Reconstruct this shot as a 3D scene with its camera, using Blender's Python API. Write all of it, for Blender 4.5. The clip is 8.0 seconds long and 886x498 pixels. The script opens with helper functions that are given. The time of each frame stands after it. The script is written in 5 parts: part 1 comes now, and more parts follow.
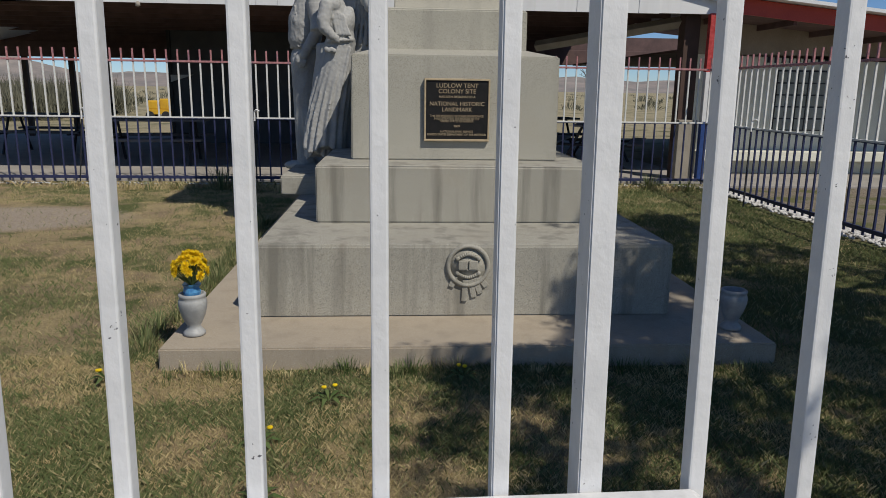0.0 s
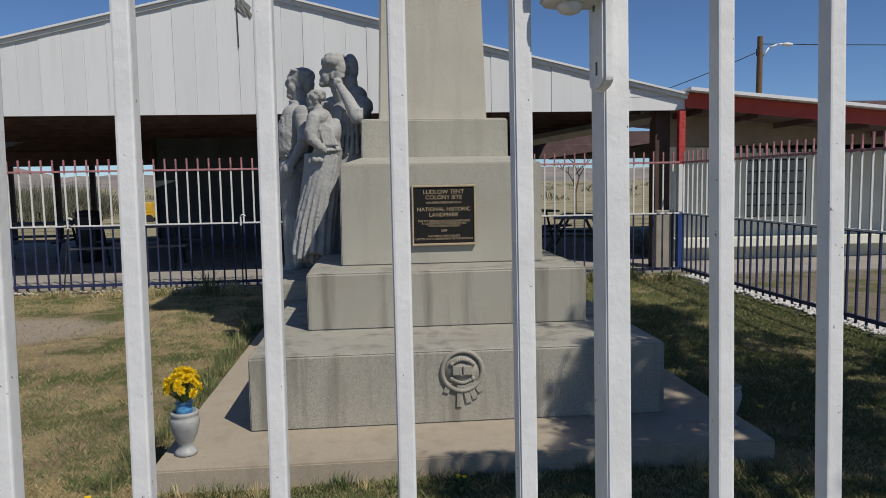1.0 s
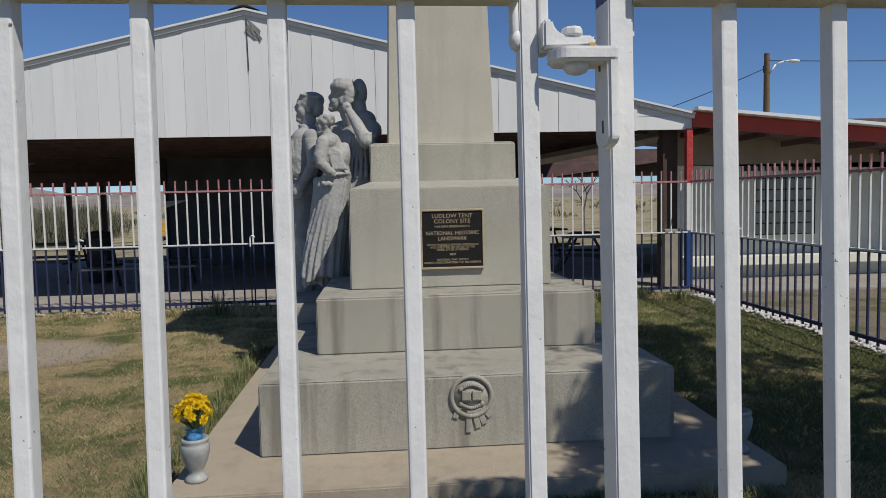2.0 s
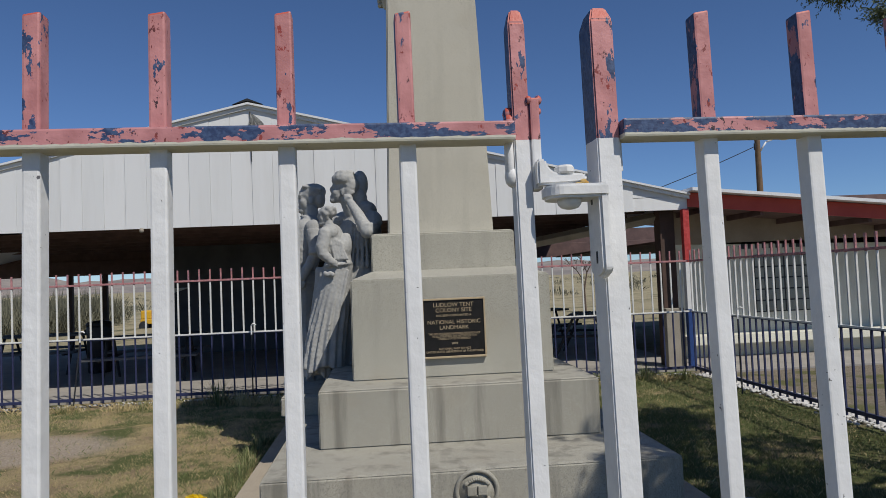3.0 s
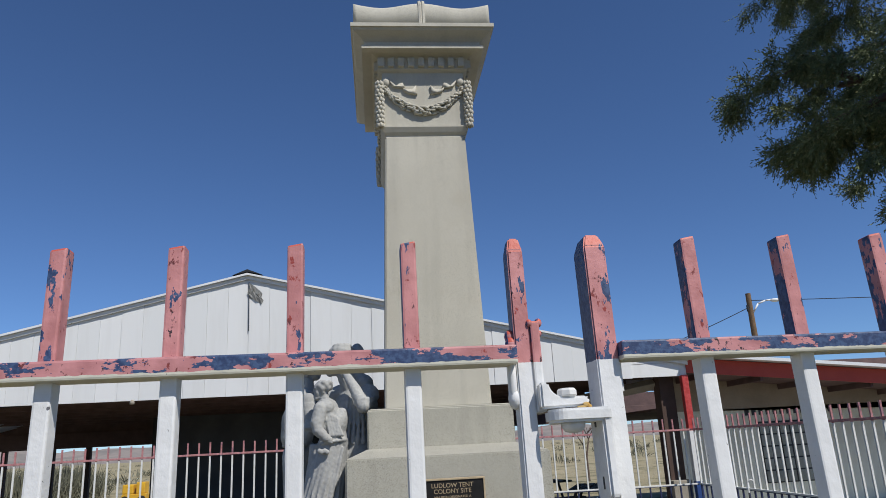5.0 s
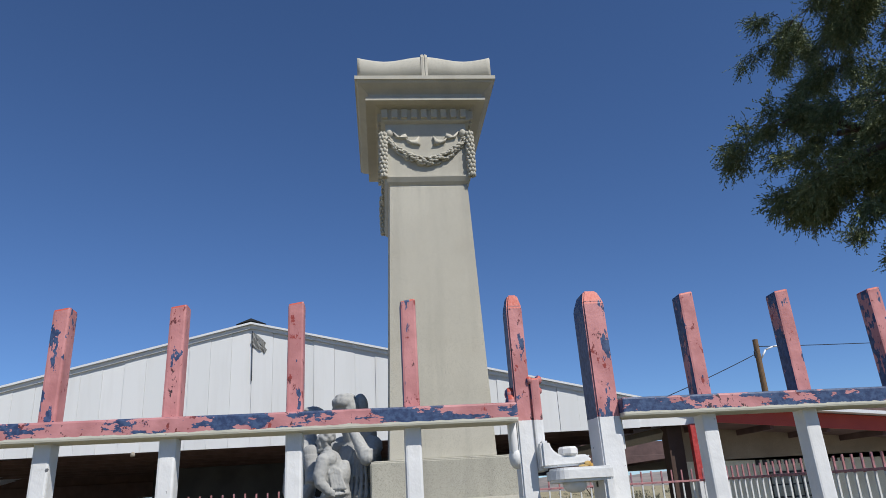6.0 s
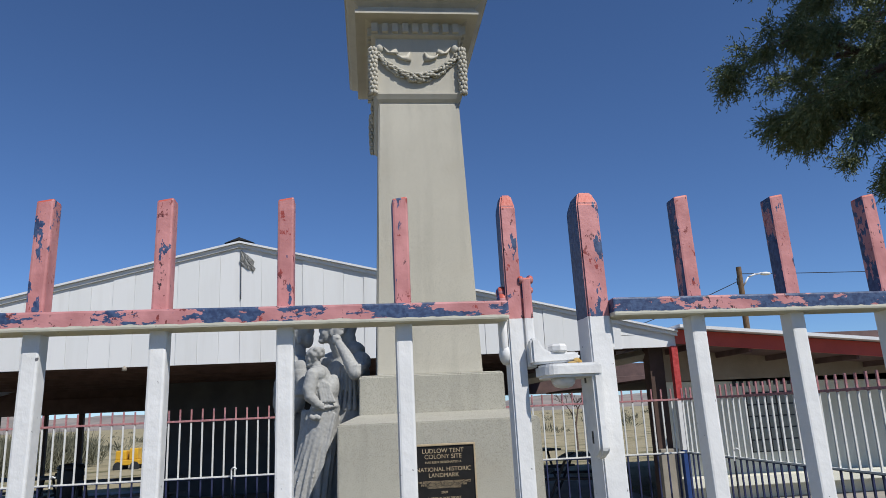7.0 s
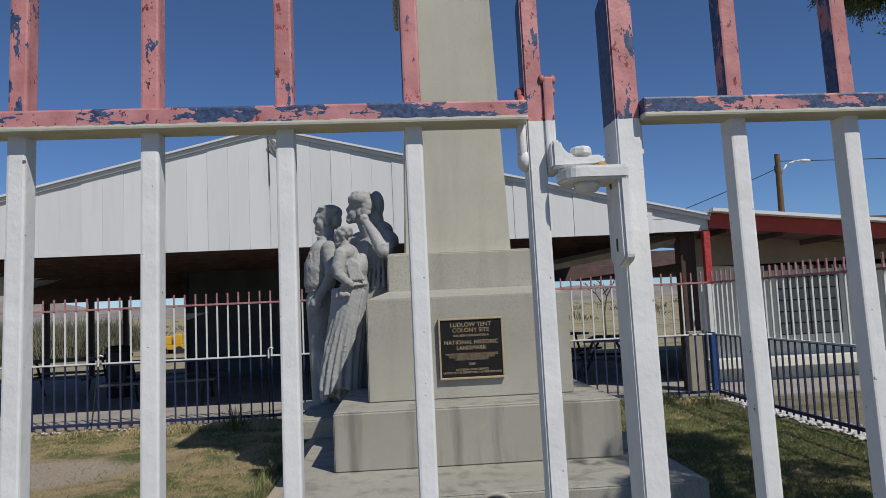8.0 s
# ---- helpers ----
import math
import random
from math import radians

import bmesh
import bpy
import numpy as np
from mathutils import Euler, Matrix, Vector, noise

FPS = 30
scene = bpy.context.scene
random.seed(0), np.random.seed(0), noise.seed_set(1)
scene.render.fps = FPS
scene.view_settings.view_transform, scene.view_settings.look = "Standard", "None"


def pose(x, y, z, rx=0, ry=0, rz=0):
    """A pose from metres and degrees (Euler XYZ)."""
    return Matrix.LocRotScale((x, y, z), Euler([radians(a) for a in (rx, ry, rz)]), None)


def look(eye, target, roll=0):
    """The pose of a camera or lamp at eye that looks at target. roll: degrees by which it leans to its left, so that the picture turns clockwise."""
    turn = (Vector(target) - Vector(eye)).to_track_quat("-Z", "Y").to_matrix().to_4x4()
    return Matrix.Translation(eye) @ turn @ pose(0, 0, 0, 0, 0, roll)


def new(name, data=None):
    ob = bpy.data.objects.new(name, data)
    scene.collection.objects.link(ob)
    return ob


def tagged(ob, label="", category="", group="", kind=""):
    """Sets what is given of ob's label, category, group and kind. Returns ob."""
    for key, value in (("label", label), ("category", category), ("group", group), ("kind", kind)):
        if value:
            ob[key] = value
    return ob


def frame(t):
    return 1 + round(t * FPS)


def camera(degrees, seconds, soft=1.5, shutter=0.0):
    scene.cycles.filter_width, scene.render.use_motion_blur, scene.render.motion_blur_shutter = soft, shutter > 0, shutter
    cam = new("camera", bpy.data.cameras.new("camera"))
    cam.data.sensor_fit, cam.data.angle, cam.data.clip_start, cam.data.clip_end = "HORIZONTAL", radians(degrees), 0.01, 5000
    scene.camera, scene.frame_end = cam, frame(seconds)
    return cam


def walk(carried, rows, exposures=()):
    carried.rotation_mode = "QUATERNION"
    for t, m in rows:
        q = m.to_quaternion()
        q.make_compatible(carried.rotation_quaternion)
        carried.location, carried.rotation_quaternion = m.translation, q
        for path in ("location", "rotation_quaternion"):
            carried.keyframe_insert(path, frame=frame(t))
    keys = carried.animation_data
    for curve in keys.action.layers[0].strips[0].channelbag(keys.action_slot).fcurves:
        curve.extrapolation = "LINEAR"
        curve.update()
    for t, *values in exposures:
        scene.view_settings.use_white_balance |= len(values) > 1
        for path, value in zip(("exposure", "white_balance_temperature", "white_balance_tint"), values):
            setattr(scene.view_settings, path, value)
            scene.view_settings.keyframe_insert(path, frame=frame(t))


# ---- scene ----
cam = camera(64.0, 8.0, soft=0.8)
PATH = [
    (0, (-0.401, -1.204, 1.353), (-0.269, 0.743, 0.914), 0.8),
    (0.5, (-0.442, -1.219, 1.412), (-0.253, 0.758, 1.181), -1.0),
    (1, (-0.451, -1.229, 1.443), (-0.268, 0.754, 1.256), -1.0),
    (2.5, (-0.457, -1.260, 1.524), (-0.304, 0.733, 1.468), -1.6),
    (3, (-0.459, -1.281, 1.560), (-0.292, 0.710, 1.644), -2.4),
    (3.5, (-0.463, -1.298, 1.588), (-0.257, 0.676, 1.839), -2.5),
    (4, (-0.468, -1.315, 1.609), (-0.253, 0.634, 2.000), -3.0),
    (4.5, (-0.471, -1.317, 1.627), (-0.266, 0.616, 2.098), -3.0),
    (6, (-0.464, -1.333, 1.650), (-0.279, 0.546, 2.309), -3.3),
    (6.5, (-0.461, -1.342, 1.653), (-0.261, 0.518, 2.361), -3.2),
    (7, (-0.469, -1.307, 1.619), (-0.257, 0.630, 2.072), -2.6),
    (7.5, (-0.465, -1.265, 1.566), (-0.273, 0.716, 1.761), -3.2),
    (8, (-0.443, -1.217, 1.515), (-0.325, 0.773, 1.674), -2.6),
]
EXPOSURES = [(0.0, -0.08, 6700, 10), (1.0, -0.03, 6650, 10), (2.5, -0.02, 6600, 10), (3.5, -0.02, 6450, 10), (4.5, 0.16, 6380, 10), (6.5, 0.32, 6340, 10), (7.0, 0.30, 6340, 10), (7.5, 0.12, 6400, 10), (8.0, -0.04, 6480, 10)]
walk(cam, [(t, look(e, g, r)) for t, e, g, r in PATH], EXPOSURES)


# ---- world and sun ----
SUN_TO = Vector((0.38, -0.495, 0.78)).normalized()
world = bpy.data.worlds.new("sky")
scene.world = world
world.use_nodes = True
wn = world.node_tree.nodes
wl = world.node_tree.links
sky = wn.new("ShaderNodeTexSky")
sky.sky_type = "NISHITA"
sky.sun_disc = False
sky.sun_elevation = math.asin(SUN_TO.z)
sky.sun_rotation = math.atan2(SUN_TO.x, SUN_TO.y)
sky.altitude = 2600
sky.air_density = 1.0
sky.dust_density = 0.0
sky.ozone_density = 5.0
wn["Background"].inputs["Strength"].default_value = 0.077
deep = wn.new("ShaderNodeMix")
deep.data_type, deep.blend_type = "RGBA", "MULTIPLY"
deep.inputs[0].default_value = 1.0
deep.inputs[7].default_value = (0.83, 0.965, 1.13, 1.0)
wl.new(sky.outputs[0], deep.inputs[6])
wl.new(deep.outputs[2], wn["Background"].inputs["Color"])
sun = new("sun", bpy.data.lights.new("sun", "SUN"))
sun.data.energy = 3.6
sun.data.angle = radians(0.53)
sun.data.color = (1.0, 0.955, 0.88)
sun.matrix_world = look(SUN_TO * 50, (0, 0, 0))


# ---- materials ----
class Nodes:
    """A small hand for writing node materials."""

    def __init__(self, name, rough=0.8, metal=0.0, spec=0.35):
        self.m = bpy.data.materials.new(name)
        self.m.use_nodes = True
        self.t = self.m.node_tree
        self.b = self.t.nodes["Principled BSDF"]
        self.b.inputs["Roughness"].default_value = rough
        self.b.inputs["Metallic"].default_value = metal
        self.b.inputs["Specular IOR Level"].default_value = spec
        self.co = None

    def node(self, kind, **ins):
        n = self.t.nodes.new(kind)
        for k, v in ins.items():
            self.put(n.inputs[k.replace("_", " ")], v)
        return n

    def put(self, socket, v):
        if isinstance(v, bpy.types.NodeSocket):
            self.t.links.new(v, socket)
        else:
            socket.default_value = v

    def where(self):
        if self.co is None:
            self.co = self.node("ShaderNodeNewGeometry").outputs["Position"]
        return self.co

    def scaled(self, sx, sy, sz):
        mp = self.node("ShaderNodeMapping", Vector=self.where())
        mp.inputs["Scale"].default_value = (sx, sy, sz)
        return mp.outputs[0]

    def noise(self, scale, detail=4.0, rough=0.55, co=None):
        n = self.node("ShaderNodeTexNoise", Vector=co or self.where(), Scale=scale, Detail=detail, Roughness=rough)
        return n.outputs["Fac"]

    def step(self, fac, a, b):
        n = self.node("ShaderNodeMapRange", Value=fac)
        n.inputs["From Min"].default_value, n.inputs["From Max"].default_value = a, b
        return n.outputs[0]

    def mix(self, fac, a, b):
        n = self.t.nodes.new("ShaderNodeMix")
        n.data_type = "RGBA"
        self.put(n.inputs[0], fac)
        for s, v in ((n.inputs[6], a), (n.inputs[7], b)):
            self.put(s, (*v, 1.0) if isinstance(v, tuple) and len(v) == 3 else v)
        return n.outputs[2]

    def math(self, op, a, b=0.0):
        n = self.t.nodes.new("ShaderNodeMath")
        n.operation = op
        self.put(n.inputs[0], a)
        self.put(n.inputs[1], b)
        return n.outputs[0]

    def axis(self, i):
        return self.node("ShaderNodeSeparateXYZ", Vector=self.where()).outputs[i]

    def done(self, col, bump=None, strength=0.3, dist=0.01, rough=None):
        self.put(self.b.inputs["Base Color"], (*col, 1.0) if isinstance(col, tuple) and len(col) == 3 else col)
        if rough is not None:
            self.put(self.b.inputs["Roughness"], rough)
        if bump is not None:
            bn = self.node("ShaderNodeBump", Height=bump)
            bn.inputs["Strength"].default_value = strength
            bn.inputs["Distance"].default_value = dist
            self.t.links.new(bn.outputs[0], self.b.inputs["Normal"])
        return self.m


def plain(name, a, b, scale=6.0, rough=0.7, bump=0.15, metal=0.0, fine=60.0):
    """A surface with two close tones, a coarse and a fine grain."""
    n = Nodes(name, rough, metal)
    col = n.mix(n.step(n.noise(scale), 0.35, 0.65), a, b)
    col = n.mix(n.math("MULTIPLY", n.step(n.noise(fine, 2.0), 0.45, 0.75), 0.35), col, tuple(0.6 * v for v in a))
    return n.done(col, n.noise(fine, 3.0), bump, 0.004)


def granite(name, light, dark, streaks=0.5):
    n = Nodes(name, 0.85)
    col = n.mix(n.step(n.noise(1.6), 0.3, 0.7), light, tuple(0.86 * v for v in light))
    grain = n.noise(175.0, 4.0, 0.85)
    col = n.mix(n.math("MULTIPLY", n.step(grain, 0.52, 0.60), 0.85), col, dark)
    col = n.mix(n.math("MULTIPLY", n.step(n.noise(170.0, 1.0), 0.60, 0.72), 0.5), col, (0.60, 0.59, 0.55))
    run = n.step(n.noise(1.0, 4.0, 0.6, n.scaled(8.0, 8.0, 0.6)), 0.50, 0.68)
    col = n.mix(n.math("MULTIPLY", run, streaks), col, tuple(0.45 * v for v in light))
    warm = n.step(n.noise(2.3, 3.0), 0.55, 0.75)
    col = n.mix(n.math("MULTIPLY", warm, 0.14), col, (0.36, 0.28, 0.18))
    return n.done(col, grain, 0.35, 0.004)


def band_paint(name, low, high, blue, white, red, chips, left_dark=0.14):
    """Peeling paint in three bands by height: blue below low, white to high, faded red above."""
    n = Nodes(name, 0.5, 0.0, 0.4)
    info = n.node("ShaderNodeObjectInfo").outputs["Random"]
    z = n.axis(2)
    edge = n.math("ADD", z, n.math("MULTIPLY", n.math("SUBTRACT", n.noise(60.0), 0.5), 0.006))
    big = n.noise(34.0, 5.0, 0.68, n.scaled(0.42, 1.0, 1.0) if chips > 1.5 else n.scaled(1.0, 1.0, 0.45))
    small = n.noise(140.0, 3.0, 0.6)
    fade = n.noise(18.0, 3.0)
    r = n.mix(n.step(fade, 0.4, 0.62), red, tuple(min(1, 1.25 * v + 0.03) for v in red))
    r = n.mix(n.math("MULTIPLY", n.step(n.noise(95.0, 4.0, 0.7, n.scaled(1.0, 1.0, 0.6)), 0.60, 0.64), chips), r, n.mix(n.step(fade, 0.4, 0.6), (0.30, 0.05, 0.04), (0.05, 0.03, 0.035)))
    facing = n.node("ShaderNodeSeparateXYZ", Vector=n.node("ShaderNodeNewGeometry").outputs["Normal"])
    # Extra blue chips by face direction: peeling plus a shaded left side in the colour.
    left_side = n.math("MULTIPLY", n.math("LESS_THAN", facing.outputs[0], -0.6), left_dark if chips == 1.0 else 0.0)
    cap_red = n.math("MULTIPLY", n.math("GREATER_THAN", facing.outputs[2], 0.25), 0.85 if chips == 1.0 else 0.0)
    r = n.mix(cap_red, r, (0.55, 0.09, 0.05))
    thresh = n.math("SUBTRACT", 0.64 if chips == 1.0 else 0.60 if chips < 1.5 else 0.55, n.math("ADD", left_side, n.math("MULTIPLY", info, 0.09)))
    r = n.mix(n.math("MULTIPLY", n.math("GREATER_THAN", big, thresh), min(1.0, chips)), r, n.mix(n.step(small, 0.4, 0.6), (0.03, 0.05, 0.12), (0.06, 0.10, 0.20)))
    w = n.mix(n.step(fade, 0.35, 0.7), white, tuple(0.9 * v for v in white))
    w = n.mix(n.math("MULTIPLY", n.step(n.math("ADD", n.math("MULTIPLY", small, 0.6), n.math("MULTIPLY", n.noise(23.0, 3.0), 0.4)), 0.655, 0.668), min(1.0, chips)), w, (0.12, 0.12, 0.13))
    b = n.mix(n.step(fade, 0.35, 0.7), blue, tuple(0.7 * v for v in blue))
    col = n.mix(n.math("GREATER_THAN", edge, low), b, w)
    col = n.mix(n.math("GREATER_THAN", edge, high), col, r)
    h = n.math("ADD", n.math("MULTIPLY", n.noise(45.0, 3.0), 0.6), n.math("MULTIPLY", big, 0.5))
    return n.done(col, h, 0.5, 0.004)


def ground_mat():
    n = Nodes("lawn_soil", 0.95, 0.0, 0.1)
    a = n.noise(1.5, 5.0, 0.62)
    f = n.noise(26.0, 5.0, 0.7)
    soil = n.mix(n.step(f, 0.3, 0.7), (0.40, 0.31, 0.195), (0.25, 0.185, 0.115))
    straw = n.mix(n.step(n.noise(55.0, 3.0, 0.7), 0.35, 0.65), (0.56, 0.45, 0.25), (0.30, 0.235, 0.12))
    green = n.mix(n.step(n.noise(70.0, 3.0, 0.7), 0.35, 0.65), (0.17, 0.185, 0.075), (0.085, 0.10, 0.04))
    x = n.axis(0)
    y = n.axis(1)
    lush = n.math("MULTIPLY", n.step(x, 0.2, 2.2), 0.11)
    col = n.mix(n.step(n.noise(2.6, 4.0, 0.65), 0.40, 0.60), soil, straw)
    col = n.mix(n.step(n.math("ADD", a, lush), 0.47, 0.58), col, green)
    # Dark specks painted in as small shadows among the soil and litter.
    tiny_shade = n.math("MULTIPLY", n.step(n.noise(85.0, 4.0, 0.75), 0.52, 0.64), 0.45)
    col = n.mix(tiny_shade, col, (0.055, 0.048, 0.025))
    # worn reddish gravel path beside the lawn
    dx = n.math("DIVIDE", n.math("ADD", x, 5.6), 2.4)
    dy = n.math("DIVIDE", n.math("SUBTRACT", n.math("SUBTRACT", y, 6.1), n.math("MULTIPLY", dx, 0.25)), 0.95)
    rr = n.math("ADD", n.math("ADD", n.math("MULTIPLY", dx, dx), n.math("MULTIPLY", dy, dy)), n.math("MULTIPLY", f, 0.5))
    gravel = n.mix(n.step(n.noise(48.0, 4.0, 0.75), 0.38, 0.62), (0.50, 0.42, 0.33), (0.33, 0.27, 0.21))
    col = n.mix(n.step(rr, 1.35, 1.0), col, gravel)
    # dry range land beyond the fence
    far = n.mix(n.step(n.noise(0.05, 6.0, 0.65), 0.35, 0.65), (0.40, 0.34, 0.22), (0.30, 0.265, 0.165))
    far = n.mix(n.step(n.noise(0.6, 5.0, 0.7), 0.50, 0.66), far, (0.12, 0.12, 0.06))
    stony = n.mix(n.step(n.noise(38.0, 4.0, 0.7), 0.35, 0.65), (0.33, 0.28, 0.22), (0.19, 0.16, 0.115))
    stony = n.mix(n.step(n.noise(1.6, 4.0), 0.5, 0.62), stony, (0.16, 0.16, 0.07))
    col = n.mix(n.step(x, 4.02, 4.12), col, stony)
    col = n.mix(n.step(y, 12.0, 16.0), col, far)
    return n.done(col, n.noise(55.0, 5.0, 0.75), 1.0, 0.025)


M_GROUND = ground_mat()
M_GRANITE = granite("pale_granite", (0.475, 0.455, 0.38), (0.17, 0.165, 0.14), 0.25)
# paler tone for the shaft and capital
M_GRANITE_TOP = granite("upper_pale_granite", (0.575, 0.545, 0.455), (0.30, 0.285, 0.24), 0.2)
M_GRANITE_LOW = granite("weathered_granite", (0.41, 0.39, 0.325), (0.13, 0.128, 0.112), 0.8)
M_SLAB = granite("worn_concrete", (0.43, 0.365, 0.275), (0.29, 0.24, 0.18), 0.25)
M_STATUE = plain("carved_stone", (0.44, 0.44, 0.42), (0.33, 0.33, 0.32), 5.0, 0.85, 0.4)
M_GATE = band_paint("peeling_gate_paint", -9.0, 1.744, (0.05, 0.07, 0.2), (0.78, 0.78, 0.77), (0.46, 0.19, 0.185), 1.0)
M_GATE_LEFT = band_paint("left_dark_gate_paint", -9.0, 1.744, (0.05, 0.07, 0.2), (0.78, 0.78, 0.77), (0.46, 0.19, 0.185), 1.0, 0.45)
M_RAIL = band_paint("peeling_rail_paint", -9.0, 1.7475, (0.05, 0.07, 0.2), (0.62, 0.60, 0.50), (0.43, 0.18, 0.18), 2.0)
M_WHITE = plain("thick_white_paint", (0.78, 0.78, 0.765), (0.70, 0.70, 0.685), 14.0, 0.42, 0.25)
M_FENCE = band_paint("striped_fence_paint", 0.925, 1.655, (0.035, 0.042, 0.105), (0.74, 0.74, 0.70), (0.38, 0.17, 0.17), 0.4)
M_COLUMN = band_paint("striped_column_paint", 0.93, 1.66, (0.025, 0.065, 0.22), (0.70, 0.70, 0.68), (0.40, 0.035, 0.03), 0.1)
M_RED = plain("red_fascia_paint", (0.50, 0.075, 0.05), (0.43, 0.06, 0.042), 3.0, 0.55, 0.1)
def siding_mat():
    n = Nodes("white_siding", 0.55)
    info = n.node("ShaderNodeObjectInfo").outputs["Random"]
    col = n.mix(info, (0.76, 0.765, 0.755), (0.70, 0.71, 0.70))
    col = n.mix(n.math("MULTIPLY", n.step(n.noise(1.0, 4.0, 0.6, n.scaled(5.0, 5.0, 0.5)), 0.5, 0.75), 0.35), col, (0.58, 0.57, 0.54))
    return n.done(col, n.noise(9.0, 3.0), 0.06, 0.004)


M_SIDING = siding_mat()
M_ROOF = plain("pale_metal_roof", (0.78, 0.79, 0.79), (0.70, 0.71, 0.72), 2.0, 0.5, 0.05)
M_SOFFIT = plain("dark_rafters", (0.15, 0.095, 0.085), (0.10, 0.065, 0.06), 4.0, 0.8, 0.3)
M_BEAM = plain("painted_beam", (0.36, 0.32, 0.26), (0.28, 0.25, 0.20), 4.0, 0.7, 0.2)
M_CONCRETE = plain("concrete_floor", (0.38, 0.35, 0.31), (0.30, 0.28, 0.25), 2.0, 0.85, 0.3)
M_TAN = plain("tan_stucco", (0.74, 0.73, 0.61), (0.66, 0.65, 0.54), 2.5, 0.85, 0.3)
M_DARK = plain("dark_steel", (0.035, 0.037, 0.04), (0.02, 0.02, 0.022), 5.0, 0.5, 0.1)
M_STORE = plain("dark_store_wall", (0.12, 0.125, 0.135), (0.085, 0.09, 0.10), 2.0, 0.7, 0.1)
M_BROWN = plain("brown_post", (0.10, 0.06, 0.045), (0.07, 0.045, 0.035), 4.0, 0.75, 0.2)
M_POLE = plain("weathered_pole_wood", (0.20, 0.125, 0.07), (0.14, 0.09, 0.05), 6.0, 0.85, 0.4)
M_YELLOW = plain("yellow_machine_paint", (0.72, 0.42, 0.03), (0.60, 0.33, 0.03), 3.0, 0.5, 0.1)
M_BRONZE = plain("dark_bronze", (0.022, 0.020, 0.019), (0.016, 0.015, 0.014), 20.0, 0.5, 0.25, 0.3)
M_GILT = plain("polished_bronze", (0.58, 0.46, 0.30), (0.48, 0.37, 0.23), 30.0, 0.45, 0.1, 0.2)
M_MARBLE = plain("grey_marble", (0.40, 0.405, 0.39), (0.26, 0.27, 0.27), 9.0, 0.5, 0.1)
M_PETAL = plain("yellow_petal", (0.85, 0.62, 0.01), (0.72, 0.46, 0.01), 60.0, 0.6, 0.1)
M_FOIL = plain("blue_foil", (0.10, 0.32, 0.55), (0.05, 0.18, 0.40), 40.0, 0.25, 0.4)
M_STONES = plain("white_gravel", (0.66, 0.65, 0.62), (0.48, 0.46, 0.43), 30.0, 0.9, 0.6)
M_BARK = plain("grey_bark", (0.14, 0.10, 0.075), (0.09, 0.065, 0.05), 12.0, 0.9, 0.8)
M_HILL = plain("dry_hill", (0.31, 0.265, 0.235), (0.20, 0.185, 0.17), 0.02, 0.95, 0.0, 0.0, 0.12)
M_BRUSH = plain("grey_brush", (0.17, 0.165, 0.115), (0.11, 0.11, 0.075), 0.5, 0.95, 0.0)
M_RUST = plain("rust_stain", (0.45, 0.26, 0.06), (0.55, 0.42, 0.2), 60.0, 0.8, 0.2)


def leaf_mat(name, a, b, c):
    n = Nodes(name, 0.7, 0.0, 0.2)
    r = n.node("ShaderNodeNewGeometry").outputs["Random Per Island"]
    col = n.mix(n.step(r, 0.0, 0.6), a, b)
    col = n.mix(n.step(r, 0.72, 1.0), col, c)
    return n.done(col)


M_LEAF = leaf_mat("juniper_green", (0.10, 0.135, 0.065), (0.15, 0.185, 0.085), (0.26, 0.26, 0.13))
M_GRASS = leaf_mat("lawn_blades", (0.095, 0.130, 0.048), (0.18, 0.205, 0.085), (0.48, 0.41, 0.22))
M_DRY = leaf_mat("straw_blades", (0.60, 0.49, 0.27), (0.47, 0.37, 0.19), (0.22, 0.23, 0.08))
M_WEED = leaf_mat("weed_green", (0.06, 0.10, 0.03), (0.09, 0.13, 0.04), (0.14, 0.16, 0.06))

# ---- mesh helpers ----


def box(bm, x0, x1, y0, y1, z0, z1, bevel=0.0):
    """Adds a box, with bevelled edges if asked."""
    r = bmesh.ops.create_cube(bm, size=1.0)
    for v in r["verts"]:
        v.co = ((x0 + x1) / 2 + v.co.x * (x1 - x0), (y0 + y1) / 2 + v.co.y * (y1 - y0), (z0 + z1) / 2 + v.co.z * (z1 - z0))
    if bevel:
        edges = list({e for v in r["verts"] for e in v.link_edges})
        bmesh.ops.bevel(bm, geom=edges, offset=bevel, segments=2, affect="EDGES", profile=0.6)
    return bm


def rod(bm, a, b, ra, rb=None, n=10):
    """Adds a tapered round bar from a to b."""
    a, b = Vector(a), Vector(b)
    r = bmesh.ops.create_cone(bm, cap_ends=True, segments=n, radius1=ra, radius2=ra if rb is None else rb, depth=(b - a).length)
    m = Matrix.Translation((a + b) / 2) @ (b - a).to_track_quat("Z", "Y").to_matrix().to_4x4()
    bmesh.ops.transform(bm, matrix=m, verts=r["verts"])
    return bm


def lathe(bm, rows, cx=0.0, cy=0.0, n=28):
    """Adds a turned body from rows of (radius, height)."""
    rings = [[bm.verts.new((cx + r * math.cos(2 * math.pi * i / n), cy + r * math.sin(2 * math.pi * i / n), z)) for i in range(n)] for r, z in rows]
    for p, q in zip(rings, rings[1:]):
        for i in range(n):
            bm.faces.new((p[i], p[(i + 1) % n], q[(i + 1) % n], q[i]))
    bm.faces.new(rings[0][::-1])
    bm.faces.new(rings[-1])
    return bm


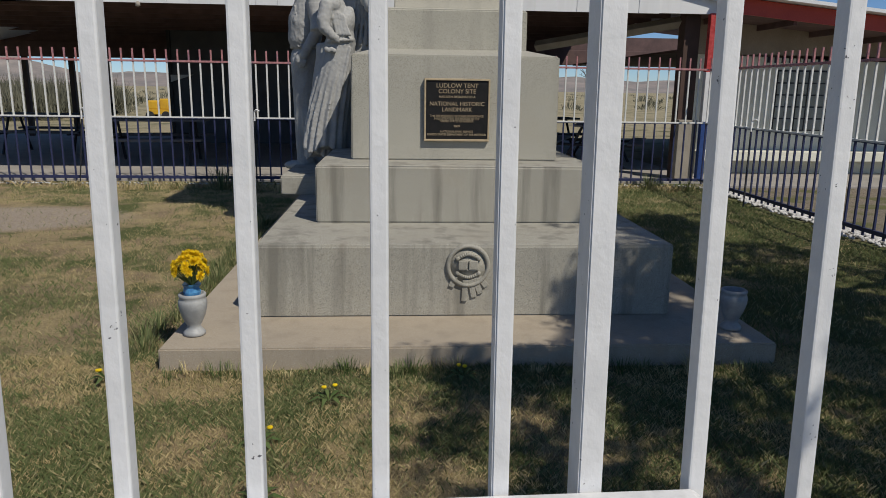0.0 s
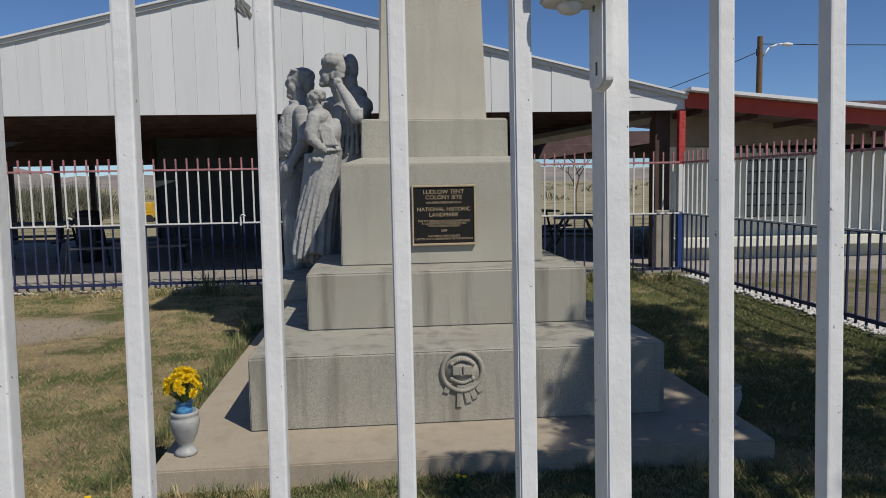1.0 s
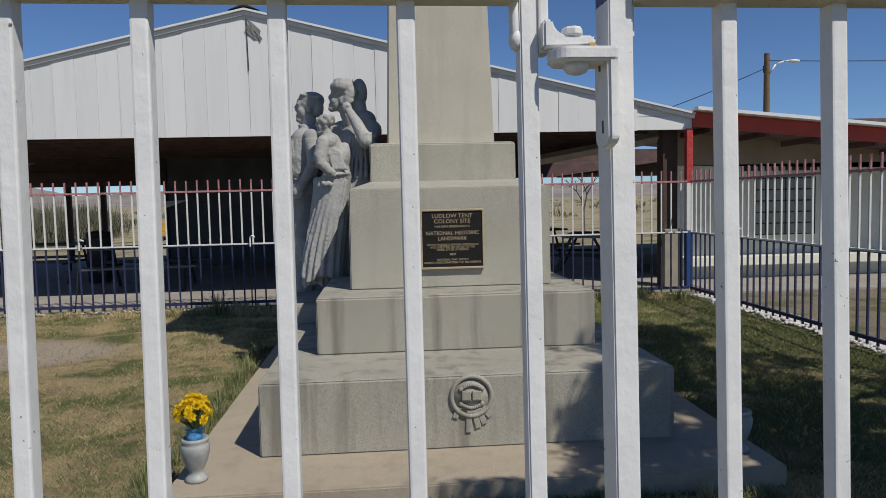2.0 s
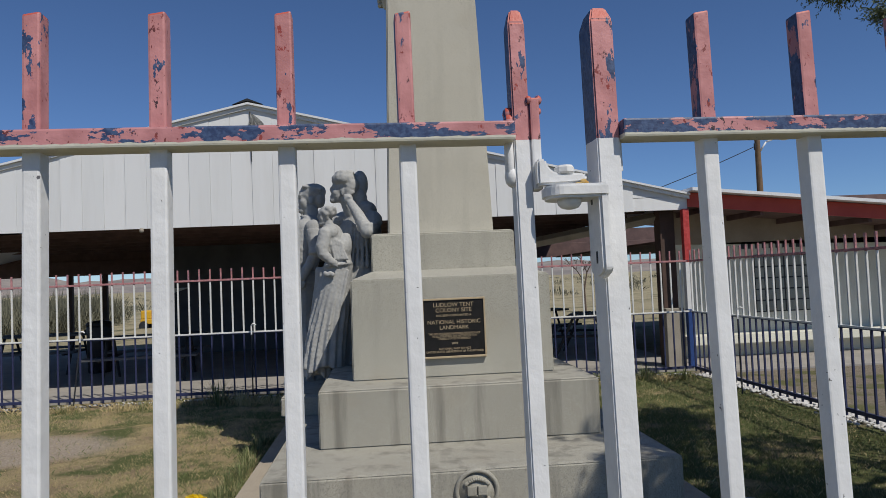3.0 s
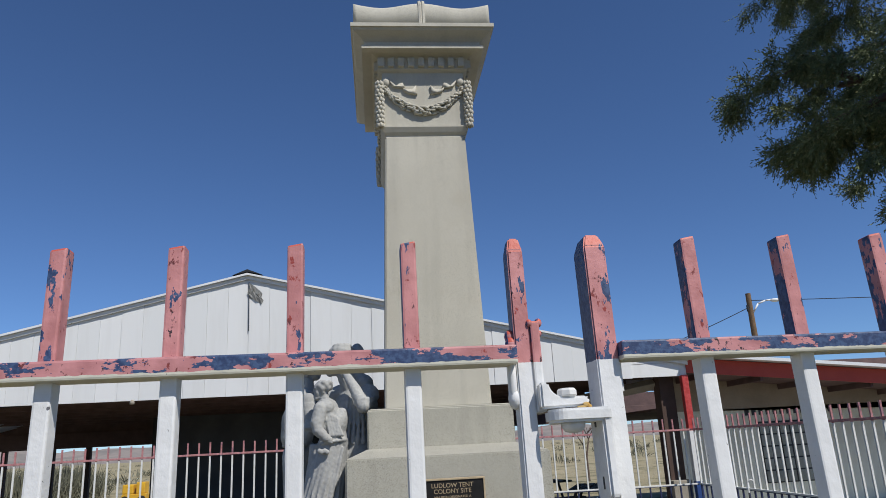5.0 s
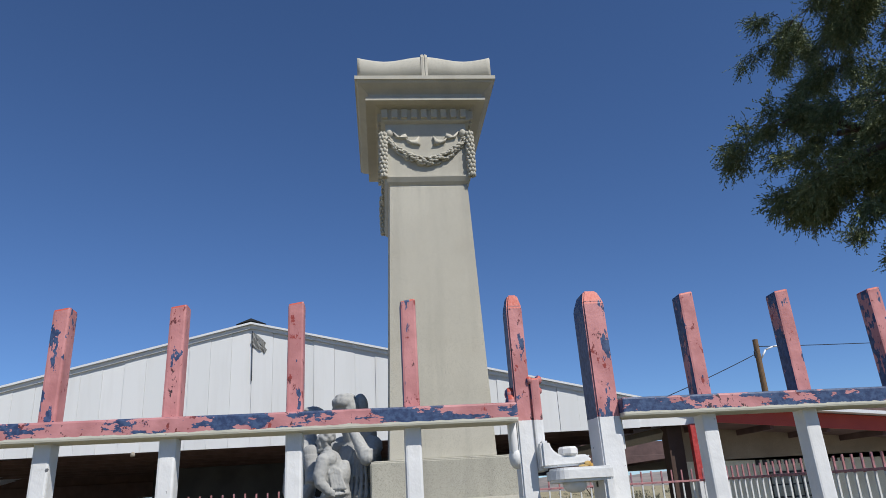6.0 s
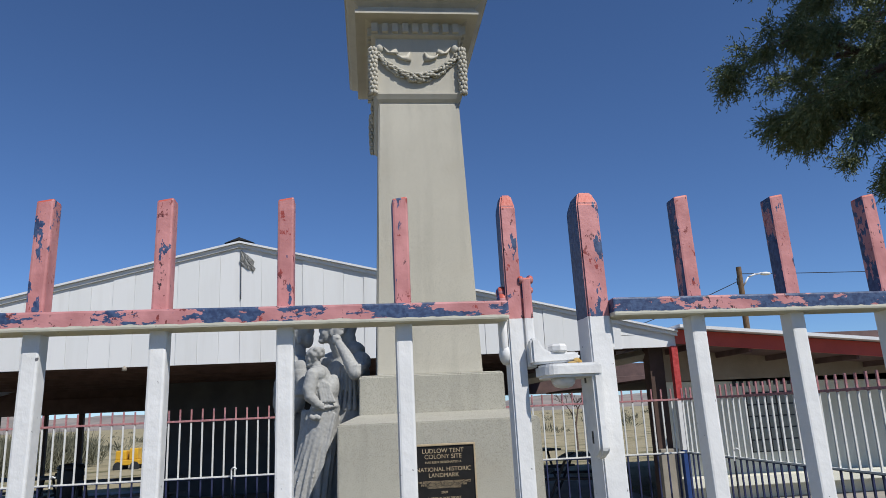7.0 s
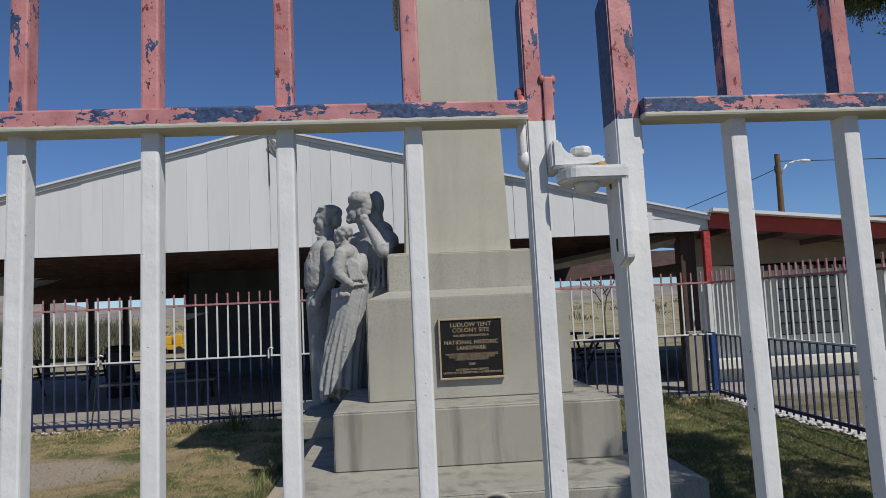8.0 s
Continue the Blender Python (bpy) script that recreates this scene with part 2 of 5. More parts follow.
def stack(bm, rows, cx, cy):
    """Adds a four-sided body from rows of (half width, half depth, height)."""
    rings = []
    for hx, hy, z in rows:
        rings.append([bm.verts.new((cx + sx * hx, cy + sy * hy, z)) for sx, sy in ((-1, -1), (1, -1), (1, 1), (-1, 1))])
    for p, q in zip(rings, rings[1:]):
        for i in range(4):
            bm.faces.new((p[i], p[(i + 1) % 4], q[(i + 1) % 4], q[i]))
    bm.faces.new(rings[0][::-1])
    bm.faces.new(rings[-1])
    return bm


def prism(bm, outline, axis, a, b):
    """Adds an outline of (u, v) pushed from a to b along an axis."""
    def at(u, v, w):
        return {"x": (w, u, v), "y": (u, w, v), "z": (u, v, w)}[axis]
    p = [bm.verts.new(at(u, v, a)) for u, v in outline]
    q = [bm.verts.new(at(u, v, b)) for u, v in outline]
    for i in range(len(p)):
        j = (i + 1) % len(p)
        bm.faces.new((p[i], p[j], q[j], q[i]))
    bm.faces.new(p[::-1])
    bm.faces.new(q)
    bmesh.ops.recalc_face_normals(bm, faces=bm.faces)
    return bm


def mesh_of(name, bm, material, smooth=False):
    me = bpy.data.meshes.new(name)
    bmesh.ops.recalc_face_normals(bm, faces=bm.faces)
    bm.to_mesh(me)
    bm.free()
    me.materials.append(material)
    if smooth:
        me.polygons.foreach_set("use_smooth", [True] * len(me.polygons))
    return me


def part(name, bm, material, parent, label="", smooth=False):
    """Links a bmesh as one mesh object under a thing or a part."""
    ob = new(name, mesh_of(name, bm, material, smooth))
    ob.parent = parent
    if label:
        tagged(ob, label)
    return ob


def thing(name, label, category, group="", kind="", at=(0, 0, 0)):
    ob = new(name)
    ob.empty_display_size = 0.1
    ob.location = at
    return tagged(ob, label, category, group, kind)


def single(name, bm, material, label, category, group="", kind="", smooth=False):
    return tagged(new(name, mesh_of(name, bm, material, smooth)), label, category, group, kind)


def B():
    return bmesh.new()


def raw(name, verts, faces, material):
    me = bpy.data.meshes.new(name)
    me.from_pydata(verts, [], faces)
    me.materials.append(material)
    return new(name, me)


# ---- ground and distance ----
def spread(near, far, step, n):
    inner = list(np.arange(-near, near + 0.01, step))
    outer = list(near * (far / near) ** (np.arange(1, n + 1) / n))
    return [-v for v in reversed(outer)] + inner + outer


def build_ground():
    xs, ys = spread(12, 4000, 0.4, 16), spread(12, 4000, 0.4, 16)
    vs = []
    for y in ys:
        for x in xs:
            z = 0.0
            if abs(x) < 13 and -3 < y < 8.6:
                z = 0.028 * (noise.noise((x * 0.9, y * 0.9, 0.3)) - 0.2)
            vs.append((x, y, z - 0.004))
    w = len(xs)
    fs = [(j * w + i, j * w + i + 1, (j + 1) * w + i + 1, (j + 1) * w + i) for j in range(len(ys) - 1) for i in range(w - 1)]
    g = raw("ground", vs, fs, M_GROUND)
    tagged(g, "patchy lawn and dry range land reaching the horizon", "ground", kind="structure")


build_ground()


def build_hills():
    vs, fs = [], []
    n = 120
    for i in range(n + 1):
        x = -1900 + 2600 * i / n
        h = 27 + 36 * max(0.0, min(1.0, (-630 - x) / 130)) + 9 * noise.noise((x * 0.006, 0.5, 0)) + 4 * noise.noise((x * 0.03, 2.5, 0))
        y = 1500
        vs += [(x, y - 240, -1), (x, y - 110, h * 0.45 + 4 * noise.noise((x * 0.02, 7.0, 0))), (x, y, max(4, h)), (x, y + 300, -1)]
    for i in range(n):
        for k in range(3):
            a = i * 4 + k
            fs.append((a, a + 4, a + 5, a + 1))
    tagged(raw("hills", vs, fs, M_HILL), "low dry brown hills along the horizon", "hills", kind="structure")


build_hills()

# ---- monument ----
YC = 5.02
DEEP = 0.32  # the monument is deeper than it is wide
monument = thing("monument", "stepped granite monument with tapering shaft and carved capital", "monument", at=(0, YC, 0))


def tier(name, rows, material, label=""):
    bm = stack(B(), rows, 0, 0)
    sharp = [e for e in bm.edges]
    bmesh.ops.bevel(bm, geom=sharp, offset=0.008, segments=2, affect="EDGES")
    return part(name, bm, material, monument, label)


tier("base_slab", [(1.56, 2.885, -0.05), (1.56, 2.885, 0.10)], M_SLAB, "worn tan concrete base slab")
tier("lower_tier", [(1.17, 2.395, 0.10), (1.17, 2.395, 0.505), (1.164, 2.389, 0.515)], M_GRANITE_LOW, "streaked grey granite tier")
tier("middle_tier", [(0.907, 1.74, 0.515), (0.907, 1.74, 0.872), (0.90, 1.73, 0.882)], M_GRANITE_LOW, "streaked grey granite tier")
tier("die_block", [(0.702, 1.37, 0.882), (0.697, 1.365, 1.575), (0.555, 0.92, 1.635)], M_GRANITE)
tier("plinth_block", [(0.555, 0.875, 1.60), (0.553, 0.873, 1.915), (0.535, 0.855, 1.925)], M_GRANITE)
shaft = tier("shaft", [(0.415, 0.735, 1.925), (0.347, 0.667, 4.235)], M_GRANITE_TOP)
# statue platform at the side
tier("side_plinth", [(0.26, 0.95, 0.515), (0.26, 0.95, 0.66), (0.25, 0.94, 0.67)], M_GRANITE_LOW).location = (-1.06, 0.43, 0)

cap = part("capital", stack(B(), [(a, a + DEEP, z) for a, _, z in [(0.347, 0.347, 4.228), (0.340, 0.340, 4.236), (0.340, 0.340, 4.246), (0.362, 0.362, 4.27), (0.382, 0.382, 4.31), (0.382, 0.382, 4.322), (0.360, 0.360, 4.325),
                                  (0.362, 0.362, 4.84), (0.385, 0.385, 4.85), (0.40, 0.40, 4.86), (0.40, 0.40, 4.965), (0.43, 0.43, 4.98), (0.45, 0.45, 4.988),
                                  (0.534, 0.534, 4.988), (0.534, 0.534, 5.02), (0.505, 0.505, 5.03), (0.51, 0.51, 5.06), (0.545, 0.545, 5.09), (0.60, 0.60, 5.125),
                                  (0.612, 0.612, 5.145), (0.625, 0.625, 5.148), (0.625, 0.625, 5.182)]], 0, 0), M_GRANITE_TOP, monument, "carved capital with projecting cornice")


def build_capital():
    for side in range(4):
        wide = side % 2 == 1
        ext = DEEP if wide else 0.0
        turn = Matrix.Rotation(side * math.pi / 2, 4, "Z") @ Matrix.Translation((0, 0 if wide else -DEEP, 0))
        # dentils
        for i in range(16 if wide else 9):
            bm = box(B(), -0.395 - ext + i * 0.0885, -0.395 - ext + i * 0.0885 + 0.055, -0.432, -0.398, 4.875, 4.958, 0.004)
            bmesh.ops.transform(bm, matrix=turn, verts=bm.verts)
            part("dentil", bm, M_GRANITE_TOP, cap)
        # swag of leaves between two drops
        rnd = random.Random(5 + side)
        bm = B()
        for i in range(64):
            u = i / 63
            x = (-0.355 - ext) * (1 - 2 * u)
            z = 4.70 - 0.235 * (1 - (2 * u - 1) ** 2) ** 0.9
            r = 0.030 + 0.022 * math.sin(math.pi * u)
            for k in range(4):
                a = rnd.uniform(0, 6.28)
                c = Vector((x + rnd.uniform(-0.008, 0.008), -0.372 - r * 0.55 * max(0.0, math.cos(a)), z + r * 0.75 * math.sin(a)))
                q = bmesh.ops.create_icosphere(bm, subdivisions=1, radius=1.0)
                slope = math.atan2(-(2 * u - 1) * -0.9, 1.0)
                m = Matrix.Translation(c) @ Matrix.Rotation(-slope + rnd.uniform(-0.5, 0.5), 4, "Y") @ Matrix.Diagonal((0.024, 0.015, 0.012, 1))
                bmesh.ops.transform(bm, matrix=m, verts=q["verts"])
        bmesh.ops.transform(bm, matrix=turn, verts=bm.verts)
        part("garland", bm, M_GRANITE_TOP, cap, "carved leaf garland", True)
        # ribbon bows
        for s in (-1, 1):
            bm = B()
            for pts in (((0.30, 4.765), (0.24, 4.705), (0.215, 4.725), (0.185, 4.735), (0.165, 4.70), (0.20, 4.685), (0.27, 4.70)),
                        ((0.185, 4.69), (0.15, 4.668), (0.10, 4.672), (0.062, 4.712), (0.075, 4.655), (0.055, 4.625), (0.12, 4.632), (0.17, 4.655))):
                prism(bm, [(s * (u + ext), v) for u, v in pts], "y", -0.385, -0.350)
            lathe(bm, [(0.012, 4.70), (0.03, 4.72), (0.034, 4.75), (0.02, 4.78)], s * (0.33 + ext), -0.37, 12)
            bmesh.ops.transform(bm, matrix=turn, verts=bm.verts)
            part("ribbon", bm, M_GRANITE_TOP, cap, "", True)
        # corner drop
        bm = B()
        for i in range(11):
            z = 4.72 - i * 0.04
            r = 0.028 + 0.012 * math.sin(math.pi * (i + 2) / 13)
            for k in range(6):
                a = k * math.pi / 3 + i * 0.5
                q = bmesh.ops.create_icosphere(bm, subdivisions=1, radius=1.0)
                m = Matrix.Translation((-0.388 - ext + r * 0.75 * math.cos(a), -0.388 + r * 0.75 * math.sin(a), z)) @ Matrix.Diagonal((0.017, 0.017, 0.028, 1))
                bmesh.ops.transform(bm, matrix=m, verts=q["verts"])
        bmesh.ops.transform(bm, matrix=turn, verts=bm.verts)
        part("corner_drop", bm, M_GRANITE_TOP, cap, "", True)
    # bolster on top
    bm = B()
    rings = []
    nn = 40
    for i in range(nn + 1):
        u = i / nn * 2 - 1
        x = 0.60 * u
        d = abs(u)
        h = 0.272 + 0.030 * math.cos(min(1.0, d / 0.60) * math.pi) + (0.05 * max(0.0, (d - 0.6) / 0.4) ** 1.6)
        rings.append([bm.verts.new((x, (0.57 + DEEP) * math.copysign(abs(math.cos(a)) ** 0.35, math.cos(a)), 5.182 + h * max(0.0, math.sin(a)) ** 0.22)) for a in [math.pi * k / 16 for k in range(17)]])
    for p, q in zip(rings, rings[1:]):
        for k in range(16):
            bm.faces.new((p[k], p[k + 1], q[k + 1], q[k]))
        bm.faces.new((p[16], p[0], q[0], q[16]))
    bm.faces.new(rings[0])
    bm.faces.new(rings[-1][::-1])
    part("bolster", bm, M_GRANITE_TOP, cap, "rolled stone bolster with centre strap", True)
    bm = B()
    rings = []
    for x, k in ((-0.030, 0.97), (-0.028, 1.05), (-0.008, 1.07), (0.0, 1.01), (0.008, 1.07), (0.028, 1.05), (0.030, 0.97)):
        rings.append([bm.verts.new((x, (0.57 + DEEP) * (1 + (k - 1) * 0.15) * math.copysign(abs(math.cos(a)) ** 0.35, math.cos(a)), 5.184 + 0.307 * k * max(0.0, math.sin(a)) ** 0.22)) for a in [math.pi * q / 16 for q in range(17)]])
    for p, q in zip(rings, rings[1:]):
        for k in range(16):
            bm.faces.new((p[k], p[k + 1], q[k + 1], q[k]))
        bm.faces.new((p[16], p[0], q[0], q[16]))
    bm.faces.new(rings[0])
    bm.faces.new(rings[-1][::-1])
    part("strap", bm, M_GRANITE_TOP, cap)


build_capital()


def lettering(text, size, x, z, y, parent, material, squeeze=1.0):
    cu = bpy.data.curves.new("lettering", "FONT")
    cu.body, cu.size, cu.align_x, cu.extrude = text, size, "CENTER", 0.002
    ob = bpy.data.objects.new("lettering", cu)
    scene.collection.objects.link(ob)
    me = bpy.data.meshes.new_from_object(ob.evaluated_get(bpy.context.evaluated_depsgraph_get()))
    bpy.data.objects.remove(ob)
    me.materials.clear()
    me.materials.append(material)
    me.transform(Matrix.Translation((x, y, z)) @ Matrix.Rotation(math.pi / 2, 4, "X") @ Matrix.Diagonal((squeeze, 1, 1, 1)))
    o = new("lettering", me)
    o.parent = parent
    return o


def build_plaque():
    y = 3.65 - YC
    p = part("plaque", box(B(), -0.213, 0.228, y - 0.024, y + 0.004, 1.012, 1.426, 0.004), M_BRONZE, monument, "dark bronze plaque with raised lettering")
    f = B()
    for a in ((-0.213, 0.228, 1.412, 1.426), (-0.213, 0.228, 1.012, 1.026), (-0.213, -0.201, 1.026, 1.412), (0.216, 0.228, 1.026, 1.412)):
        box(f, a[0], a[1], y - 0.032, y - 0.020, a[2], a[3], 0.003)
    part("plaque_rim", f, M_GILT, p, "polished bronze rim")
    rows = [("LUDLOW TENT", 0.040, 1.366, 1.0), ("COLONY SITE", 0.040, 1.329, 1.0), ("HAS BEEN DESIGNATED A", 0.021, 1.299, 1.0),
            ("NATIONAL HISTORIC", 0.038, 1.248, 1.0), ("LANDMARK", 0.038, 1.210, 1.0),
            ("THIS SITE POSSESSES NATIONAL SIGNIFICANCE", 0.020, 1.173, 0.85), ("IN ILLUSTRATING THE HISTORY OF THE", 0.020, 1.156, 0.85), ("UNITED STATES OF AMERICA", 0.020, 1.139, 0.85),
            ("2009", 0.022, 1.106, 1.0), ("NATIONAL PARK SERVICE", 0.020, 1.070, 0.95), ("UNITED STATES DEPARTMENT OF THE INTERIOR", 0.020, 1.050, 0.9)]
    for text, size, z, sq in rows:
        lettering(text, size, 0.0075, z, y - 0.0255, p, M_GILT, sq)


build_plaque()


def build_emblem():
    y = 2.625 - YC
    e = part("emblem", lathe(B(), [(0.104, 0.0), (0.104, 0.006)]), M_GRANITE_LOW, monument, "round carved emblem with a book and scrolls", True)
    e.matrix_local = Matrix.Translation((0, y, 0.395)) @ Matrix.Rotation(math.pi / 2, 4, "X")
    ring = B()
    n = 40
    loops = [[ring.verts.new(((0.112 + 0.013 * math.cos(b)) * math.cos(a), (0.112 + 0.013 * math.cos(b)) * math.sin(a), 0.006 + 0.015 * math.sin(b)))
              for b in [2 * math.pi * k / 8 for k in range(8)]] for a in [2 * math.pi * i / n for i in range(n)]]
    for i in range(n):
        p, q = loops[i], loops[(i + 1) % n]
        for k in range(8):
            ring.faces.new((p[k], p[(k + 1) % 8], q[(k + 1) % 8], q[k]))
    part("ring", ring, M_GRANITE_LOW, e, "", True)
    for s in (-1, 1):
        bm = B()
        pts = [(-0.058 + 0.116 * i / 10, s * (0.05 + 0.016 * math.cos((i - 5) / 5 * 1.9))) for i in range(11)]
        for p, q in zip(pts, pts[1:]):
            rod(bm, (*p, 0.010), (*q, 0.010), 0.010, None, 8)
        for sx in (-1, 1):
            lathe(bm, [(0.012, 0.004), (0.012, 0.018), (0.006, 0.022)], sx * 0.06, s * 0.042, 10)
        part("scroll", bm, M_GRANITE_LOW, e, "", True)
    bm = box(B(), -0.055, -0.004, -0.02, 0.03, 0.004, 0.024, 0.004)
    box(bm, 0.004, 0.055, -0.02, 0.03, 0.004, 0.024, 0.004)
    box(bm, -0.058, 0.058, -0.026, -0.020, 0.004, 0.018, 0.002)
    part("book", bm, M_GRANITE_LOW, e)
    for x, a, l in ((-0.105, -0.9, 0.045), (-0.02, -0.35, 0.105), (0.025, 0.1, 0.085), (0.06, 0.4, 0.075), (0.10, 0.95, 0.05)):
        bm = box(B(), -0.016, 0.016, -l, 0.02, 0.0, 0.012, 0.003)
        bmesh.ops.transform(bm, matrix=Matrix.Translation((x * 0.75, -0.105 + abs(x) * 0.25, 0)) @ Matrix.Rotation(a * 0.55 + 0.15, 4, "Z"), verts=bm.verts)
        part("ribbon_tail", bm, M_GRANITE_LOW, e)


build_emblem()


# ---- statue beside the shaft ----
def build_statue():
    """Three figures in one stone, each size and depth fitted to the camera's view."""
    vs, fs = [], []
    ico = bmesh.new()
    bmesh.ops.create_icosphere(ico, subdivisions=3, radius=1.0)
    iv = np.array([v.co[:] for v in ico.verts])
    jf = [[v.index for v in f.verts] for f in ico.faces]
    ico.free()
    camera_eye = np.array((-0.443, -1.217, 1.515))
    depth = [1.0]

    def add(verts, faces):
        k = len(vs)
        vs.extend((camera_eye + (np.asarray(verts) - camera_eye) * depth[0]).tolist())
        fs.extend([[i + k for i in f] for f in faces])

    def ball(c, r, rot=None):
        m = np.array((rot or Matrix.Identity(4)).to_3x3())
        add((iv * np.array(r)) @ m.T + np.array(c[:]), jf)

    def limb(a, b, ra, rb):
        a, b = Vector(a), Vector(b)
        d = (b - a).normalized()
        u = d.orthogonal().normalized()
        w = d.cross(u)
        n = 16
        ring_a = [a + (u * math.cos(2 * math.pi * k / n) + w * math.sin(2 * math.pi * k / n)) * ra for k in range(n)]
        ring_b = [b + (u * math.cos(2 * math.pi * k / n) + w * math.sin(2 * math.pi * k / n)) * rb for k in range(n)]
        add([p[:] for p in ring_a + ring_b], [[k, (k + 1) % n, n + (k + 1) % n, n + k] for k in range(n)] + [list(range(n))[::-1], list(range(n, 2 * n))])
        ball(a, (ra, ra, ra))
        ball(b, (rb, rb, rb))

    def chain(pts):
        for (a, ra), (b, rb) in zip(pts, pts[1:]):
            limb(a, b, ra, rb)

    def ring(c, rx, ry, t, tilt=0.0):
        for k in range(26):
            a = 2 * math.pi * k / 26
            ball((c[0] + rx * math.cos(a), c[1] + ry * math.sin(a), c[2] + tilt * math.cos(a)), (t, t, t))

    def head(x, y, z, k, tip=0.0):
        """A head that looks along -x: skull, jaw, nose, lips, brow and ear."""
        turn = Matrix.Translation((x, y, z)) @ Matrix.Rotation(tip, 4, "Y")

        def at(p, r, rot=0.0):
            q = turn @ Vector(tuple(k * v for v in p))
            ball(q, tuple(k * v for v in r), Matrix.Rotation(tip + rot, 4, "Y"))
        at((0.015, 0, 0.03), (0.100, 0.078, 0.092))
        at((-0.035, 0, -0.035), (0.062, 0.060, 0.085))
        at((-0.070, 0, -0.100), (0.034, 0.036, 0.028))
        at((-0.060, 0, 0.030), (0.036, 0.056, 0.060))
        at((-0.090, 0, -0.012), (0.022, 0.014, 0.040), -0.42)
        at((-0.078, 0, -0.068), (0.026, 0.034, 0.022))
        at((-0.076, 0, 0.026), (0.024, 0.056, 0.014))
        for sy in (-1, 1):
            at((0.015, sy * 0.074, -0.025), (0.022, 0.010, 0.034))
            at((-0.050, sy * 0.038, -0.030), (0.034, 0.026, 0.040))

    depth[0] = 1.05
    # standing man in shirt and trousers, looking along -x
    y = 5.12
    chain([((-1.20, y - 0.05, 0.76), 0.062), ((-1.19, y - 0.05, 1.12), 0.082), ((-1.18, y - 0.05, 1.55), 0.108)])
    chain([((-1.08, y + 0.07, 0.76), 0.066), ((-1.08, y + 0.07, 1.12), 0.085), ((-1.10, y + 0.07, 1.55), 0.112)])
    for dx, dy in ((0.0, -0.05), (0.12, 0.07)):
        ball((-1.24 + dx, y + dy, 0.70), (0.135, 0.052, 0.042))
        ball((-1.19 + dx, y + dy, 0.735), (0.075, 0.055, 0.055))
    for k in range(5):
        limb((-1.25 + 0.012 * k, y - 0.11, 1.50 - 0.05 * k), (-1.15 + 0.01 * k, y - 0.145, 0.86 + 0.04 * k), 0.008, 0.014)
    ball((-1.160, y + 0.01, 1.60), (0.138, 0.160, 0.13))
    ring((-1.168, y + 0.01, 1.695), 0.122, 0.146, 0.014)
    chain([((-1.185, y - 0.04, 1.77), 0.120), ((-1.170, y - 0.05, 1.90), 0.128), ((-1.135, y - 0.06, 2.03), 0.112), ((-1.105, y - 0.03, 2.10), 0.075)])
    chain([((-1.165, y + 0.06, 1.77), 0.122), ((-1.150, y + 0.07, 1.90), 0.128), ((-1.115, y + 0.10, 2.03), 0.110), ((-1.100, y + 0.06, 2.10), 0.075)])
    for k in range(6):
        limb((-1.235, y - 0.06 - 0.022 * k, 2.02), (-1.265 + 0.014 * k, y - 0.045 - 0.022 * k, 1.75), 0.004, 0.008)
    limb((-1.06, y - 0.17, 2.05), (-1.03, y - 0.23, 1.84), 0.072, 0.062)
    for k in range(3):
        ring((-1.032, y - 0.228, 1.83 + 0.022 * k), 0.060 - 0.003 * k, 0.060 - 0.003 * k, 0.013, 0.006)
    limb((-1.035, y - 0.23, 1.83), (-1.165, y - 0.20, 1.625), 0.047, 0.036)
    ball((-1.190, y - 0.185, 1.585), (0.045, 0.034, 0.050))
    for k in range(3):
        limb((-1.18 + 0.016 * k, y - 0.205, 1.575), (-1.195 + 0.014 * k, y - 0.195, 1.53), 0.012, 0.010)
    limb((-1.085, y + 0.02, 2.08), (-1.095, y + 0.02, 2.24), 0.068, 0.062)
    ring((-1.095, y + 0.02, 2.145), 0.080, 0.088, 0.016, -0.022)
    for sy in (-1, 1):
        limb((-1.165, y + 0.02 + 0.02 * sy, 2.15), (-1.215, y + 0.02 + 0.07 * sy, 2.08), 0.016, 0.012)
    head(-1.100, y + 0.02, 2.325, 1.04)
    ball((-1.062, y + 0.02, 2.385), (0.108, 0.092, 0.078))
    ball((-1.110, y + 0.02, 2.425), (0.068, 0.076, 0.030), Matrix.Rotation(-0.15, 4, "Y"))
    for k in range(9):
        limb((-1.150 + 0.003 * k, y - 0.05 + 0.016 * k, 2.432), (-1.00, y - 0.06 + 0.019 * k, 2.40), 0.012, 0.018)
    ball((-1.010, y + 0.02, 2.320), (0.048, 0.078, 0.080))

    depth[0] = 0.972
    # woman behind, bowed, her cheek on her hand
    y = 4.98
    ball((-0.66, y + 0.05, 1.95), (0.19, 0.20, 0.27))
    ball((-0.60, y + 0.06, 2.09), (0.125, 0.23, 0.105))
    ball((-0.66, y + 0.05, 1.62), (0.19, 0.22, 0.30))
    limb((-0.80, y + 0.05, 2.12), (-0.93, y + 0.06, 2.10), 0.075, 0.055)
    chain([((-0.545, y - 0.12, 2.09), 0.086), ((-0.590, y - 0.30, 1.985), 0.058)])
    for k in range(2):
        ring((-0.585, y - 0.27, 2.01 + 0.026 * k), 0.066, 0.066, 0.014, 0.01)
    chain([((-0.590, y - 0.31, 1.985), 0.054), ((-0.655, y - 0.25, 2.12), 0.050), ((-0.725, y - 0.17, 2.245), 0.034)])
    ball((-0.745, y - 0.155, 2.280), (0.042, 0.034, 0.046))
